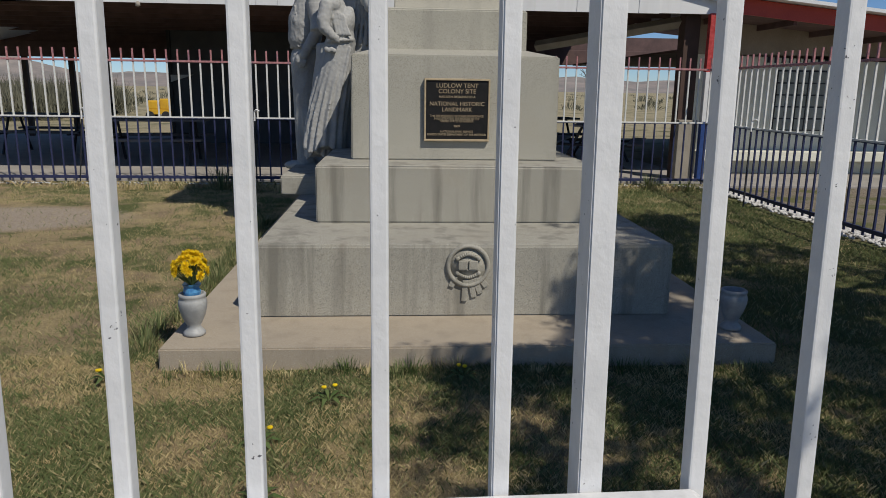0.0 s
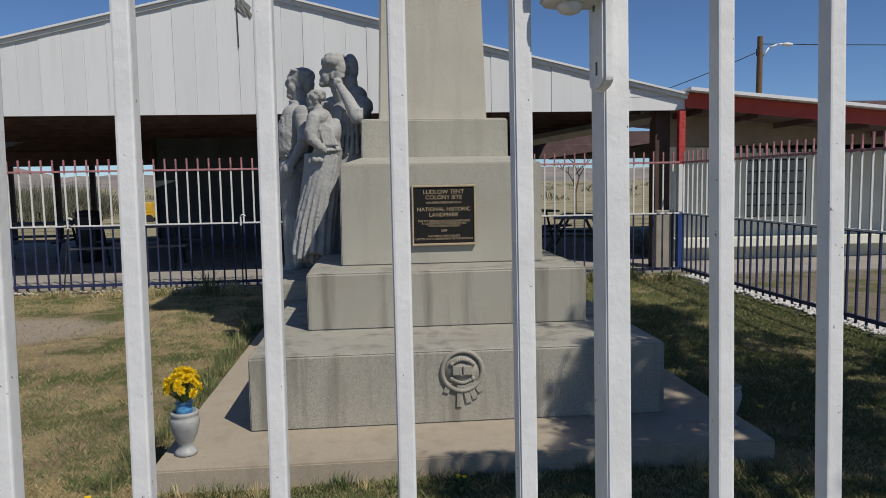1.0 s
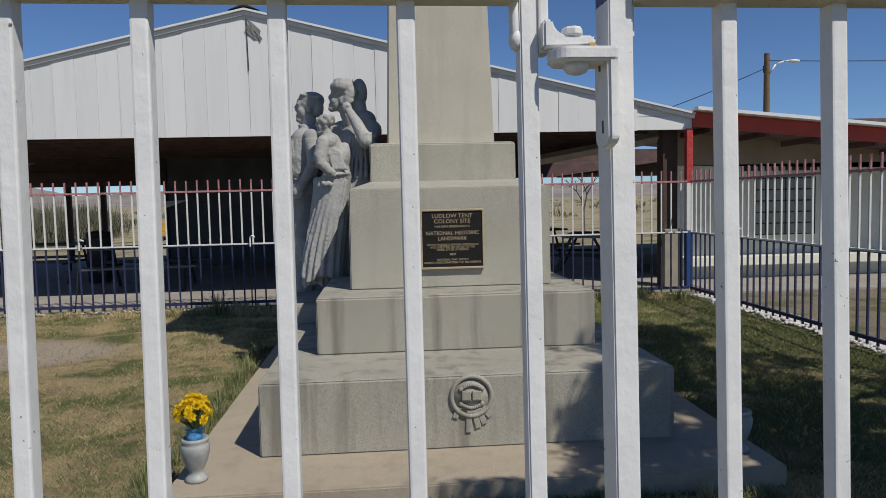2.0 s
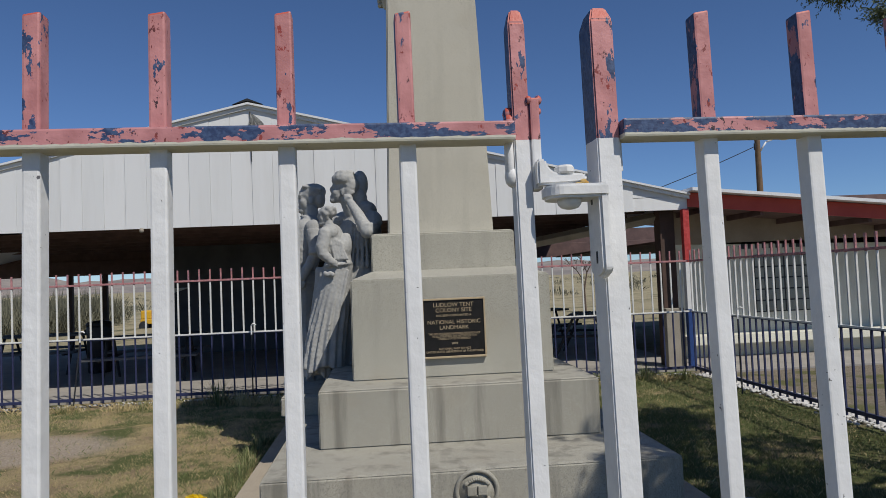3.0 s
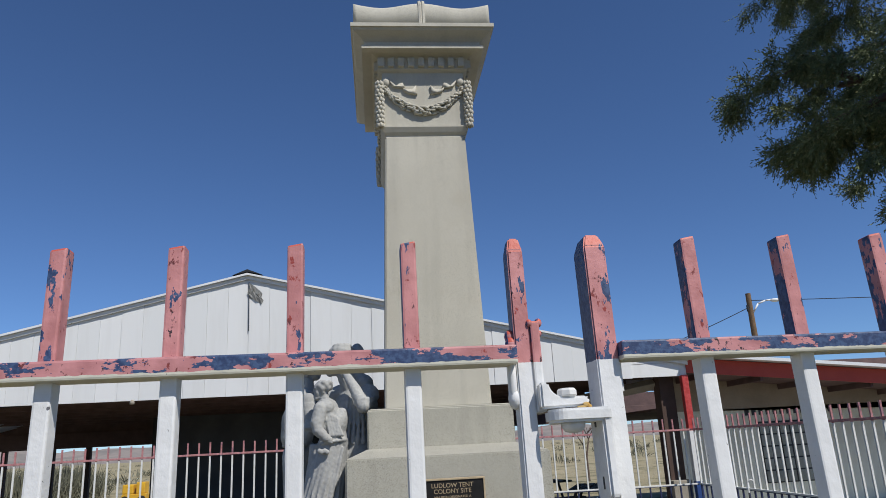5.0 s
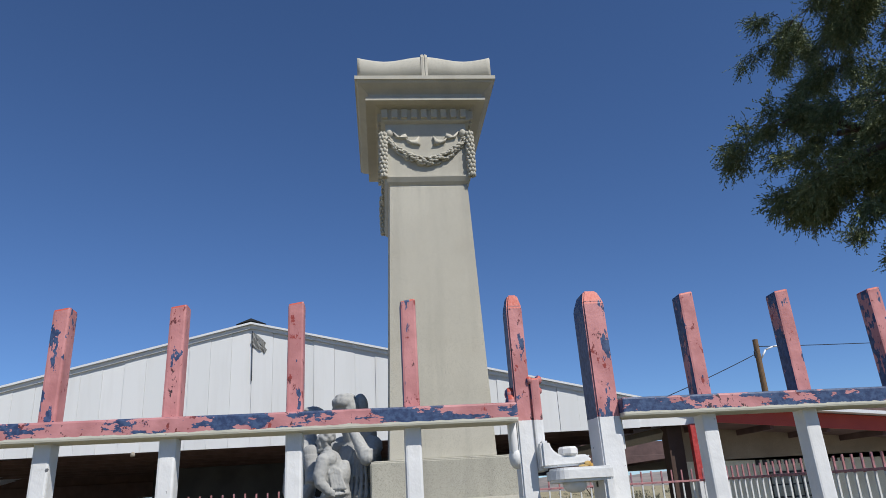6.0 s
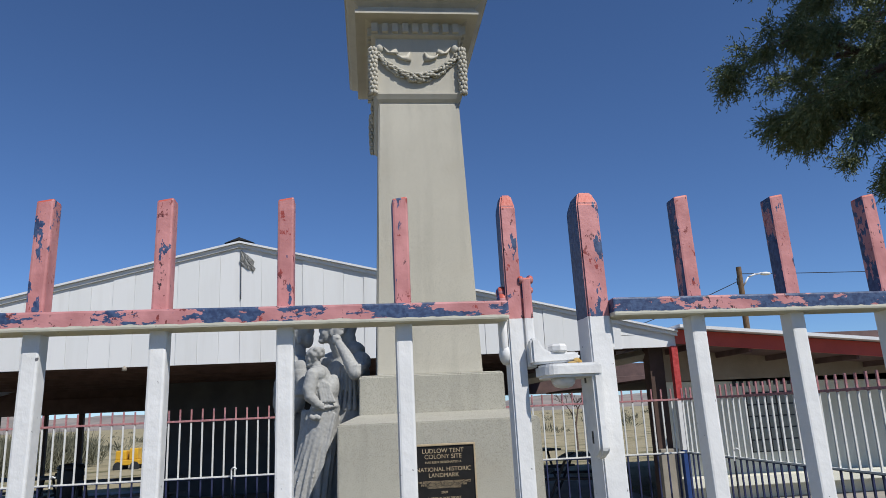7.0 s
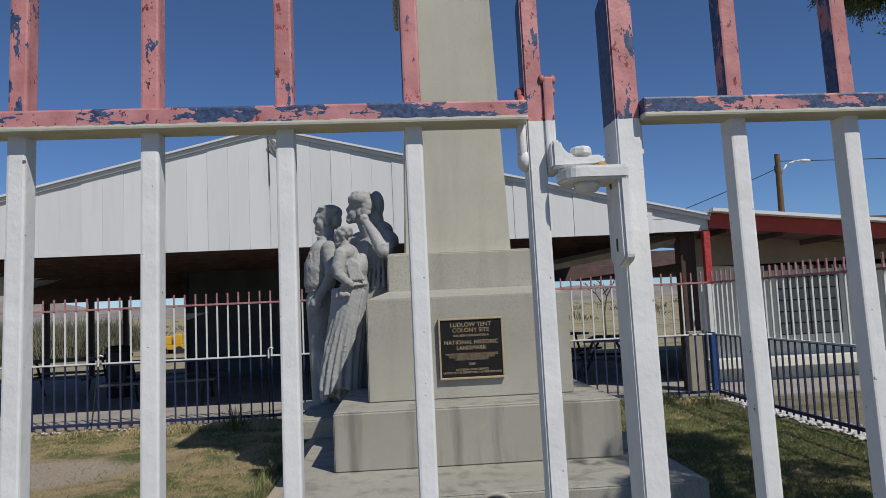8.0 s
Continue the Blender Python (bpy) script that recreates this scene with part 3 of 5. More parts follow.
    for k in range(4):
        limb((-0.735 - 0.006 * k, y - 0.185 + 0.018 * k, 2.29), (-0.775 - 0.004 * k, y - 0.16 + 0.016 * k, 2.312 - 0.006 * k), 0.014, 0.011)
    limb((-0.70, y + 0.0, 2.16), (-0.76, y - 0.02, 2.29), 0.085, 0.068)
    head(-0.800, y - 0.03, 2.370, 0.95, 0.16)
    # her hair, rolled up in waves round the brow, with a knot behind
    for k in range(30):
        a = -2.5 + 5.0 * k / 29
        ball((-0.780 - 0.074 * math.cos(a), y - 0.03 + 0.078 * math.sin(a), 2.466 + 0.012 * math.sin(k * 2.3)), (0.036, 0.036, 0.036))
        ball((-0.770 - 0.055 * math.cos(a), y - 0.03 + 0.058 * math.sin(a), 2.503 + 0.010 * math.cos(k * 1.9)), (0.038, 0.036, 0.030))
    ball((-0.765, y - 0.03, 2.50), (0.085, 0.075, 0.040))
    for k in range(9):
        ball((-0.735 + 0.012 * math.sin(k * 2), y - 0.105, 2.44 - 0.014 * k), (0.036, 0.020, 0.022))
    ball((-0.725, y - 0.05, 2.41), (0.070, 0.075, 0.090))
    ball((-0.645, y + 0.05, 2.43), (0.070, 0.085, 0.125))
    ball((-0.665, y + 0.04, 2.29), (0.080, 0.11, 0.12))
    ball((-0.600, y + 0.05, 2.19), (0.095, 0.19, 0.09))
    for k in range(5):
        limb((-0.60 - 0.03 * k, y - 0.13, 2.05), (-0.60 - 0.045 * k, y - 0.17, 1.70), 0.010, 0.014)

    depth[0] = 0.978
    # girl leaning back against her, one arm across her waist
    y = 4.72
    chain([((-0.895, y + 0.01, 1.975), 0.092), ((-0.870, y + 0.02, 1.87), 0.112), ((-0.840, y + 0.02, 1.745), 0.108)])
    ball((-0.805, y + 0.02, 1.84), (0.075, 0.105, 0.145), Matrix.Rotation(0.32, 4, "Y"))
    ball((-0.895, y - 0.055, 1.985), (0.062, 0.060, 0.060))
    chain([((-0.935, y - 0.075, 1.975), 0.060), ((-0.962, y - 0.105, 1.865), 0.056), ((-0.955, y - 0.120, 1.805), 0.044), ((-0.895, y - 0.128, 1.745), 0.030)])
    ball((-0.880, y - 0.125, 1.735), (0.040, 0.020, 0.022))
    for k in range(4):
        limb((-0.885, y - 0.13, 1.752 - 0.012 * k), (-0.845, y - 0.125, 1.738 - 0.012 * k), 0.009, 0.007)
    ring((-0.842, y + 0.015, 1.715), 0.103, 0.112, 0.014, 0.012)
    for k in range(5):
        limb((-0.90 + 0.022 * k, y - 0.085, 1.95 - 0.01 * k), (-0.86 + 0.024 * k, y - 0.095, 1.76), 0.006, 0.011)
    limb((-0.905, y, 2.04), (-0.918, y, 2.10), 0.040, 0.038)
    head(-0.932, y, 2.135, 0.66, -0.1)
    for k in range(22):
        a = k * 2.4
        ball((-0.915 + 0.052 * math.cos(a), y + 0.045 * math.sin(a), 2.165 + 0.024 * math.sin(a * 1.7)), (0.025, 0.023, 0.021))
    # the long skirts: a bright fall over the hip and a trailing hem
    for cx, cy, rx, ry, top, lean, flare, low, seed in ((-0.84, 4.76, 0.118, 0.120, 1.73, -0.10, 0.40, 0.86, 1), (-0.95, 4.86, 0.09, 0.13, 1.70, -0.04, 0.35, 0.80, 2), (-0.70, 5.02, 0.16, 0.17, 1.70, -0.04, 0.3, 0.80, 3)):
        verts = []
        for i in range(31):
            u = i / 30
            z = top - u * (top - low)
            for k in range(72):
                a = 2 * math.pi * k / 72
                wave = math.sin(a * 8 + seed + 1.4 * u + 0.6 * math.sin(5 * u + a))
                f = 1 + 0.15 * min(1, u * 2) * (1 - abs(wave)) + 0.05 * u * math.sin(a * 17 + seed * 2)
                verts.append((cx + lean * math.sin(1.6 * u) - 0.05 * u * u + rx * (1 + flare * u) * f * math.cos(a), cy + ry * (1 + 0.25 * u) * f * math.sin(a), z + 0.03 * u * math.sin(a * 4 + seed)))
        sides = [[i * 72 + k, i * 72 + (k + 1) % 72, (i + 1) * 72 + (k + 1) % 72, (i + 1) * 72 + k] for i in range(30) for k in range(72)]
        add(verts, sides + [list(range(72)), list(range(30 * 72, 31 * 72))[::-1]])
    for x0, x1, z0, z1 in ((-0.76, -0.90, 1.66, 1.18), (-0.80, -0.95, 1.66, 1.00), (-0.85, -1.00, 1.62, 0.92), (-0.90, -1.06, 1.60, 0.90)):
        chain([((x0, y - 0.062, z0), 0.012), ((x0 * 0.6 + x1 * 0.4, y - 0.082, z0 * 0.5 + z1 * 0.5), 0.014), ((x1, y - 0.070, z1), 0.010)])
    for k in range(4):
        ball((-0.945 + 0.020 * k, y - 0.11, 1.645 - 0.010 * (k % 2)), (0.018, 0.014, 0.022))
    limb((-0.93, y - 0.02, 0.95), (-1.06, y + 0.06, 0.86), 0.06, 0.035)
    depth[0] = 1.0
    chain([((-0.72, 4.98, 0.72), 0.15), ((-0.72, 4.98, 1.55), 0.15)])
    chain([((-0.88, 5.15, 0.72), 0.14), ((-0.84, 5.15, 1.50), 0.13)])
    me = bpy.data.meshes.new("statue_raw")
    me.from_pydata(vs, [], fs)
    tmp = new("statue_raw", me)
    rm = tmp.modifiers.new("blend", "REMESH")
    rm.mode, rm.voxel_size = "VOXEL", 0.0072
    sm = tmp.modifiers.new("soft", "SMOOTH")
    sm.factor, sm.iterations = 0.5, 4
    me = bpy.data.meshes.new_from_object(tmp.evaluated_get(bpy.context.evaluated_depsgraph_get()))
    bpy.data.objects.remove(tmp)
    nv = len(me.vertices)
    co = np.empty(nv * 3)
    no = np.empty(nv * 3)
    me.vertices.foreach_get("co", co)
    me.vertices.foreach_get("normal", no)
    co, no = co.reshape(-1, 3), no.reshape(-1, 3)
    for i in range(nv):
        x, yy, z = co[i]
        w = noise.noise((x * 3, yy * 3, z * 2)) * 2.0
        cloth = 0.005 if z < 2.06 else 0.0
        fold = 1 - 2 * abs(noise.noise((x * 13 + w, yy * 13, z * (2.0 if z < 1.68 else 7.0) + w)))
        co[i] += no[i] * (cloth * fold + 0.0022 * noise.noise((x * 45, yy * 45, z * 45)))
    me.vertices.foreach_set("co", co.ravel())
    me.polygons.foreach_set("use_smooth", [True] * len(me.polygons))
    me.materials.clear()
    me.materials.append(M_STATUE)
    me.name = "statue"
    st = new("statue", me)
    tagged(st, "grey carved stone figure group standing against the monument", "statue")


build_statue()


# ---- vases on the slab ----
def build_vase(x, y, flowers):
    v = thing("flower_vase", "grey marble cemetery vase holding yellow flowers in blue foil" if flowers else "empty grey marble cemetery vase on the slab", "vase", "slab vases", at=(x, y, 0.10))
    v.scale = (0.82, 0.82, 0.93)
    part("vase_body", lathe(B(), [(0.055, 0.0), (0.066, 0.004), (0.068, 0.018), (0.058, 0.028), (0.045, 0.04), (0.040, 0.055), (0.052, 0.075), (0.070, 0.11), (0.084, 0.155), (0.088, 0.185), (0.084, 0.205), (0.076, 0.215), (0.082, 0.222), (0.084, 0.235), (0.078, 0.240), (0.066, 0.240), (0.062, 0.20)]), M_MARBLE, v, "", True)
    if not flowers:
        return
    bm = B()
    rnd = random.Random(3)
    n = 24
    rings = [[bm.verts.new(((r + 0.006 * math.sin(5 * k + z * 90)) * math.cos(2 * math.pi * k / n), (r + 0.006 * math.cos(7 * k)) * math.sin(2 * math.pi * k / n), z)) for k in range(n)] for r, z in ((0.045, 0.20), (0.05, 0.25), (0.042, 0.275), (0.055, 0.295), (0.02, 0.29))]
    for p, q in zip(rings, rings[1:]):
        for k in range(n):
            bm.faces.new((p[k], p[(k + 1) % n], q[(k + 1) % n], q[k]))
    part("foil_wrap", bm, M_FOIL, v, "crinkled blue foil wrap")
    bm = B()
    stems = B()
    for i in range(60):
        a, e = rnd.uniform(0, 6.28), rnd.uniform(-0.35, 1.35)
        c = Vector((0.095 * math.cos(a) * math.cos(e), 0.095 * math.sin(a) * math.cos(e), 0.375 + 0.085 * math.sin(e)))
        rod(stems, (0, 0, 0.28), c * 0.97, 0.0025, None, 4)
        d = (c - Vector((0, 0, 0.33))).normalized()
        u = d.orthogonal().normalized()
        w = d.cross(u)
        for ring, (rad, up) in enumerate(((0.030, 0.004), (0.021, 0.013), (0.012, 0.02))):
            for k in range(10):
                t = 2 * math.pi * (k + 0.5 * ring) / 10 + rnd.uniform(-0.2, 0.2)
                o = math.cos(t) * u + math.sin(t) * w
                s = (-math.sin(t) * u + math.cos(t) * w) * 0.006
                tip = c + o * rad + d * (up + rnd.uniform(0, 0.008))
                mid = c + o * rad * 0.55 + d * up * 0.7
                bm.faces.new([bm.verts.new(p) for p in (c, mid + s, tip, mid - s)])
    part("bouquet", bm, M_PETAL, v, "bunch of bright yellow flower heads")
    part("flower_stems", stems, M_WEED, v)


build_vase(-1.44, 2.35, True)
build_vase(1.42, 2.37, False)


# ---- near gate of square bars ----
def bar_mesh(name, half, z0, z1, material):
    bm = box(B(), -half, half, -0.0125, 0.0155, z0, z1, 0.0032)
    top = max(v.co.z for v in bm.verts)
    for v in bm.verts:
        if v.co.z > top - 0.008:
            v.co.z -= 0.010 * (0.5 - v.co.x / (2 * half) * 0.4)
    return mesh_of(name, bm, material)


# lean and turn of the gate line, solved to fit the camera's view
GATE = pose(0, -0.3854, 0, -2.16, 0, 1.22)


def on_gate(ob):
    ob.matrix_world = GATE
    return ob


def build_gate(name, label, xs, rail_x0, rail_x1):
    g = on_gate(thing(name, label, "gate", "front gates"))
    me = bar_mesh("picket", 0.0112, 0.06, 1.930, M_GATE)
    for x in xs:
        o = new("picket", me)
        o.parent, o.location = g, (x, 0, 0)
    part("top_rail", box(B(), rail_x0, rail_x1, -0.030, 0.012, 1.742, 1.768, 0.003), M_RAIL, g, "chipped pink and blue top rail")
    part("bottom_rail", box(B(), rail_x0, rail_x1, -0.016, 0.016, 0.10, 0.13, 0.003), M_WHITE, g)
    return g


left_gate = build_gate("gate", "white barred gate with peeling pink and blue tips", [-0.898 - 0.158 * i for i in range(0, 6)] + [-0.7425, -0.580, -0.4205], -1.75, -0.2765)
right_gate = build_gate("fence_panel", "white barred panel with peeling pink and blue tips", [0.003 + 0.1545 * i for i in range(0, 26)], -0.1275, 3.98)
tagged(right_gate, category="fence", group="front fence")


def pointed_bar(x, half, y0, y1, z1, parent, name, label):
    """A square bar whose tip is chamfered all round."""
    bm = B()
    mid, deep = (y0 + y1) / 2, (y1 - y0) / 2
    stack(bm, [(half, deep, 0.03), (half, deep, z1 - 0.020), (half * 0.62, deep * 0.7, z1)], 0, mid)
    bmesh.ops.bevel(bm, geom=list(bm.edges), offset=0.0022, segments=2, affect="EDGES")
    o = part(name, bm, M_GATE_LEFT, parent, label)
    o.location = (x, 0, 0)
    return o


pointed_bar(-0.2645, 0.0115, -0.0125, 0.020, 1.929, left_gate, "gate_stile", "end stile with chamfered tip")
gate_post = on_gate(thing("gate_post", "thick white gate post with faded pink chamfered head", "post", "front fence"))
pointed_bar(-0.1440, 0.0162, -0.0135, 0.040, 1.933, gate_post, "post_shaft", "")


def soften(bm, off):
    bmesh.ops.recalc_face_normals(bm, faces=bm.faces)
    sharp = [e for e in bm.edges if len(e.link_faces) == 2 and e.calc_face_angle(0.0) > 0.6]
    bmesh.ops.bevel(bm, geom=sharp, offset=off, segments=2, affect="EDGES")


def build_hinge():
    p = on_gate(thing("gate_latch", "thickly painted steel gate latch with a big bolt", "latch"))
    # lumps of weld and paint on the stile
    bm = box(B(), -0.2865, -0.2755, -0.010, 0.012, 1.697, 1.746, 0.005)
    q = bmesh.ops.create_icosphere(bm, subdivisions=2, radius=1.0)
    bmesh.ops.transform(bm, matrix=Matrix.Translation((-0.2795, 0.0, 1.697)) @ Matrix.Diagonal((0.0095, 0.012, 0.016, 1)), verts=q["verts"])
    part("weld_plate", bm, M_GATE, p, "", True)
    bm = B()
    for x, y, z, r in ((-0.2790, -0.002, 1.772, 0.009), (-0.2795, 0.002, 1.784, 0.008), (-0.2535, -0.013, 1.800, 0.0045), (-0.2385, -0.006, 1.801, 0.0055), (-0.2380, -0.004, 1.786, 0.004)):
        q = bmesh.ops.create_icosphere(bm, subdivisions=2, radius=1.0)
        bmesh.ops.transform(bm, matrix=Matrix.Translation((x, y, z)) @ Matrix.Diagonal((r, r, r * 1.25, 1)), verts=q["verts"])
    part("weld_beads", bm, M_GATE, p, "", True)
    # strap on the stile, turned out to a flat tongue
    part("strap_plate", box(B(), -0.2525, -0.2390, -0.0150, 0.012, 1.676, 1.803, 0.003), M_GATE, p)
    bend = [(-0.2385 + 0.020 * (1 - math.cos(k * math.pi / 12)), 1.714 - 0.020 * math.sin(k * math.pi / 12)) for k in range(7)]
    bm = prism(B(), [(-0.2510, 1.6785), (-0.1860, 1.6805), (-0.1835, 1.684), (-0.1840, 1.6915), (-0.1875, 1.6940)] + bend[::-1] + [(-0.2510, 1.714)], "y", -0.034, -0.0155)
    soften(bm, 0.003)
    part("strap_arm", bm, M_WHITE, p)
    # flat bar on the post, turned down to a long leg
    n = 12
    tip = [(-0.222 - 0.022 * math.sin(math.pi * k / n), -0.024 + 0.028 * math.cos(math.pi * k / n)) for k in range(n + 1)]
    bm = prism(B(), tip + [(-0.1610, -0.052), (-0.1610, 0.004)], "z", 1.6590, 1.6770)
    soften(bm, 0.0035)
    part("bracket_arm", bm, M_WHITE, p)
    foot = [(-0.022 + 0.028 * math.cos(math.pi + math.pi * k / n), 1.566 + 0.014 * math.sin(math.pi + math.pi * k / n)) for k in range(n + 1)]
    leg = prism(B(), foot + [(0.006, 1.6775), (-0.050, 1.6775)], "x", -0.1745, -0.1605)
    soften(leg, 0.0035)
    part("bracket_leg", leg, M_WHITE, p, "downturned leg with chipped paint")
    part("bolt_head", lathe(B(), [(0.0120, 1.694), (0.0138, 1.696), (0.0138, 1.702), (0.0115, 1.705), (0.006, 1.7055)], -0.212, -0.024, 8), M_WHITE, p)
    bm = lathe(B(), [(0.006, 1.646), (0.012, 1.648), (0.016, 1.653), (0.017, 1.6588)], -0.208, -0.026, 9)
    part("nut", bm, M_WHITE, p, "", True)
    bm = B()
    for x, z, rx, rz in ((-0.1895, 1.682, 0.005, 0.0035), (-0.1960, 1.679, 0.007, 0.0018), (-0.1850, 1.6795, 0.003, 0.003)):
        q = bmesh.ops.create_icosphere(bm, subdivisions=2, radius=1.0)
        bmesh.ops.transform(bm, matrix=Matrix.Translation((x, -0.034, z)) @ Matrix.Diagonal((rx, 0.0012, rz, 1)), verts=q["verts"])
    part("rust_spot", bm, M_RUST, p, "rust stain at the bolt", True)
    bm = box(B(), -0.1752, -0.1744, -0.028, -0.023, 1.572, 1.588)
    box(bm, -0.1752, -0.1744, -0.020, -0.014, 1.652, 1.659)
    part("paint_chip", bm, M_DARK, p, "dark chip in the paint")
    part("tab", box(B(), -0.1275, -0.1225, -0.004, 0.010, 1.700, 1.7415, 0.001), M_WHITE, p)


build_hinge()


def build_crossbar():
    c = on_gate(thing("gate_bar", "white flat gate bar across the pickets with a screw", "gate bar"))
    bm = prism(B(), [(-1.7, 0.795), (0.000, 0.795), (0.012, 0.806), (0.006, 0.826), (-0.006, 0.836), (-1.7, 0.836)], "y", -0.052, -0.016)
    bmesh.ops.bevel(bm, geom=list(bm.edges), offset=0.003, segments=2, affect="EDGES")
    part("bar", bm, M_WHITE, c)
    bm = lathe(B(), [(0.009, 0.0), (0.009, 0.004), (0.005, 0.007)], 0, 0, 14)
    bmesh.ops.transform(bm, matrix=Matrix.Translation((-0.216, -0.052, 0.828)) @ Matrix.Rotation(math.pi / 2, 4, "X"), verts=bm.verts)
    part("screw", bm, M_DARK, c, "grey screw head")


build_crossbar()


# ---- far fences in red, white and blue ----
def build_fence(name, label, a, b, spacing):
    a, b = Vector((*a, 0)), Vector((*b, 0))
    f = thing(name, label, "fence", "boundary fences", at=a)
    d = (b - a).normalized()
    L = (b - a).length
    f.rotation_euler = (0, 0, math.atan2(d.y, d.x))
    me = mesh_of("picket", box(B(), -0.010, 0.010, -0.010, 0.010, 0.06, 1.83, 0.002), M_FENCE)
    n = int(L / spacing)
    rnd = random.Random(11)
    for i in range(n + 1):
        o = new("picket", me)
        o.parent, o.location = f, (i * spacing, 0, rnd.uniform(-0.006, 0.006))
    for nm, z, h, m in (("top_rail", 1.675, 0.013, M_FENCE), ("middle_rail", 0.93, 0.014, M_FENCE), ("bottom_rail", 0.115, 0.02, M_FENCE)):
        part(nm, box(B(), -0.02, L + 0.02, -0.018, 0.014, z - h, z + h, 0.003), m, f)
    return f


build_fence("back_fence", "red, white and blue painted steel picket fence", (-9.5, 8.85), (3.98, 8.85), 0.147)
build_fence("side_fence", "red, white and blue painted picket fence along the lawn", (4.02, 8.80), (4.02, -0.30), 0.147)


def drop_rod(x, y, dx, dy, h):
    r = thing("drop_rod", "leaning hooked steel rod, white above and dark below", "rod", "fence rods", at=(x, y, 0))
    part("rod_lower", rod(B(), (dx * 0.9, dy * 0.9, 0.0), (0.05 * dx, 0.05 * dy, h - 0.12), 0.009), M_DARK, r)
    bm = rod(B(), (0.05 * dx, 0.05 * dy, h - 0.12), (0, 0, h), 0.011)
    rod(bm, (0, 0, h), (0.03, -0.02, h + 0.03), 0.011)
    rod(bm, (0.03, -0.02, h + 0.03), (0.07, -0.02, h + 0.01), 0.010)
    part("rod_hook", bm, M_WHITE, r)


drop_rod(-2.33, 8.79, 0.0, -0.02, 1.02)
drop_rod(-4.62, 8.79, -0.10, -0.05, 1.02)
drop_rod(3.95, 7.35, -0.12, -0.25, 1.02)


# ---- open shelter with a gable front ----
BY = 9.40
EAVE, APEX_X, APEX_Z = 2.475, -2.39, 4.33
RIGHT_X, RIGHT_Z = 4.30, 2.77
SLOPE = (APEX_Z - RIGHT_Z) / (RIGHT_X - APEX_X)
LEFT_X = -10.6
REAR = 18.2


def roof_z(x):
    return APEX_Z - SLOPE * abs(x - APEX_X)


def build_shelter():
    s = thing("open_shelter", "open picnic shelter with a white gable front and dark roof underside", "shelter")
    # vertical siding boards over the opening
    x = LEFT_X
    seams = [LEFT_X + 0.305 * i for i in range(46)]
    for a in seams:
        b = min(a + 0.3025, RIGHT_X)
        if a >= RIGHT_X:
            break
        top = [(a, roof_z(a) - 0.064), (b, roof_z(b) - 0.064)]
        if a < APEX_X < b:
            top.insert(1, (APEX_X, APEX_Z - 0.064))
        bm = prism(B(), [(a, EAVE), (b, EAVE)] + top[::-1], "y", BY + 0.004 * (seams.index(a) % 3), BY + 0.024)
        part("siding_board", bm, M_SIDING, s)
    part("gable_backing", prism(B(), [(LEFT_X, EAVE + 0.01), (RIGHT_X, EAVE + 0.01), (RIGHT_X, RIGHT_Z - 0.07), (APEX_X, APEX_Z - 0.07), (LEFT_X, roof_z(LEFT_X) - 0.07)], "y", BY + 0.026, BY + 0.07), M_SIDING, s)
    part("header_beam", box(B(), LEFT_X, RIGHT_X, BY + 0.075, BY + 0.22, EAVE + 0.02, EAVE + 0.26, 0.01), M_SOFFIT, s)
    for side, xe in ((1, RIGHT_X + 0.02), (-1, LEFT_X - 0.3)):
        ze = roof_z(xe)
        part("roof_slope", prism(B(), [(APEX_X, APEX_Z - 0.06), (xe, ze - 0.06), (xe, ze - 0.03), (APEX_X, APEX_Z - 0.03)], "y", BY - 0.07, REAR), M_ROOF, s, "pale metal roof slope")
        part("rake_trim", prism(B(), [(APEX_X, APEX_Z - 0.12), (xe, ze - 0.12), (xe, ze - 0.063), (APEX_X, APEX_Z - 0.063)], "y", BY - 0.03, BY - 0.004), M_SIDING, s)
    part("ridge_cap", prism(B(), [(APEX_X - 0.22, roof_z(APEX_X - 0.22) - 0.013), (APEX_X, APEX_Z - 0.013), (APEX_X + 0.22, roof_z(APEX_X + 0.22) - 0.013), (APEX_X, APEX_Z + 0.025)], "y", BY - 0.08, REAR + 0.02), M_DARK, s)
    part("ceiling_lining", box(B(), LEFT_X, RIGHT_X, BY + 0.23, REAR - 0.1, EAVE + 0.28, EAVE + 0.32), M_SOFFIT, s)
    part("side_ceiling", box(B(), RIGHT_X + 0.01, 11.0, 10.85, REAR - 0.1, 2.02, 2.06), M_SOFFIT, s)
    # Added panel that closes the sky gap above the side ceiling.
    part("sky_gap_panel", box(B(), RIGHT_X + 0.01, 11.0, 10.80, 10.845, 2.0, 2.76), M_SOFFIT, s)
    for i in range(9):
        y = BY + 0.9 + i * 0.95
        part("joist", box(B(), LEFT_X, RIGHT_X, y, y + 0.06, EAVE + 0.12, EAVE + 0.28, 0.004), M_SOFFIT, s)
    # Infill strip, run on past the shelter's end to cover the sky there.
    part("rear_infill", box(B(), LEFT_X, 11.0, REAR - 0.15, REAR - 0.05, EAVE - 0.06, EAVE + 0.29), M_SOFFIT, s)
    part("rear_beam", box(B(), LEFT_X, 11.0, REAR - 0.2, REAR, EAVE - 0.44, EAVE - 0.06, 0.01), M_SOFFIT, s)
    for xx in (-9.83, -8.68, -7.80, 3.1):
        part("rear_post", box(B(), xx - 0.06, xx + 0.06, REAR - 0.16, REAR - 0.04, 0.03, EAVE - 0.44, 0.008), M_BROWN, s)
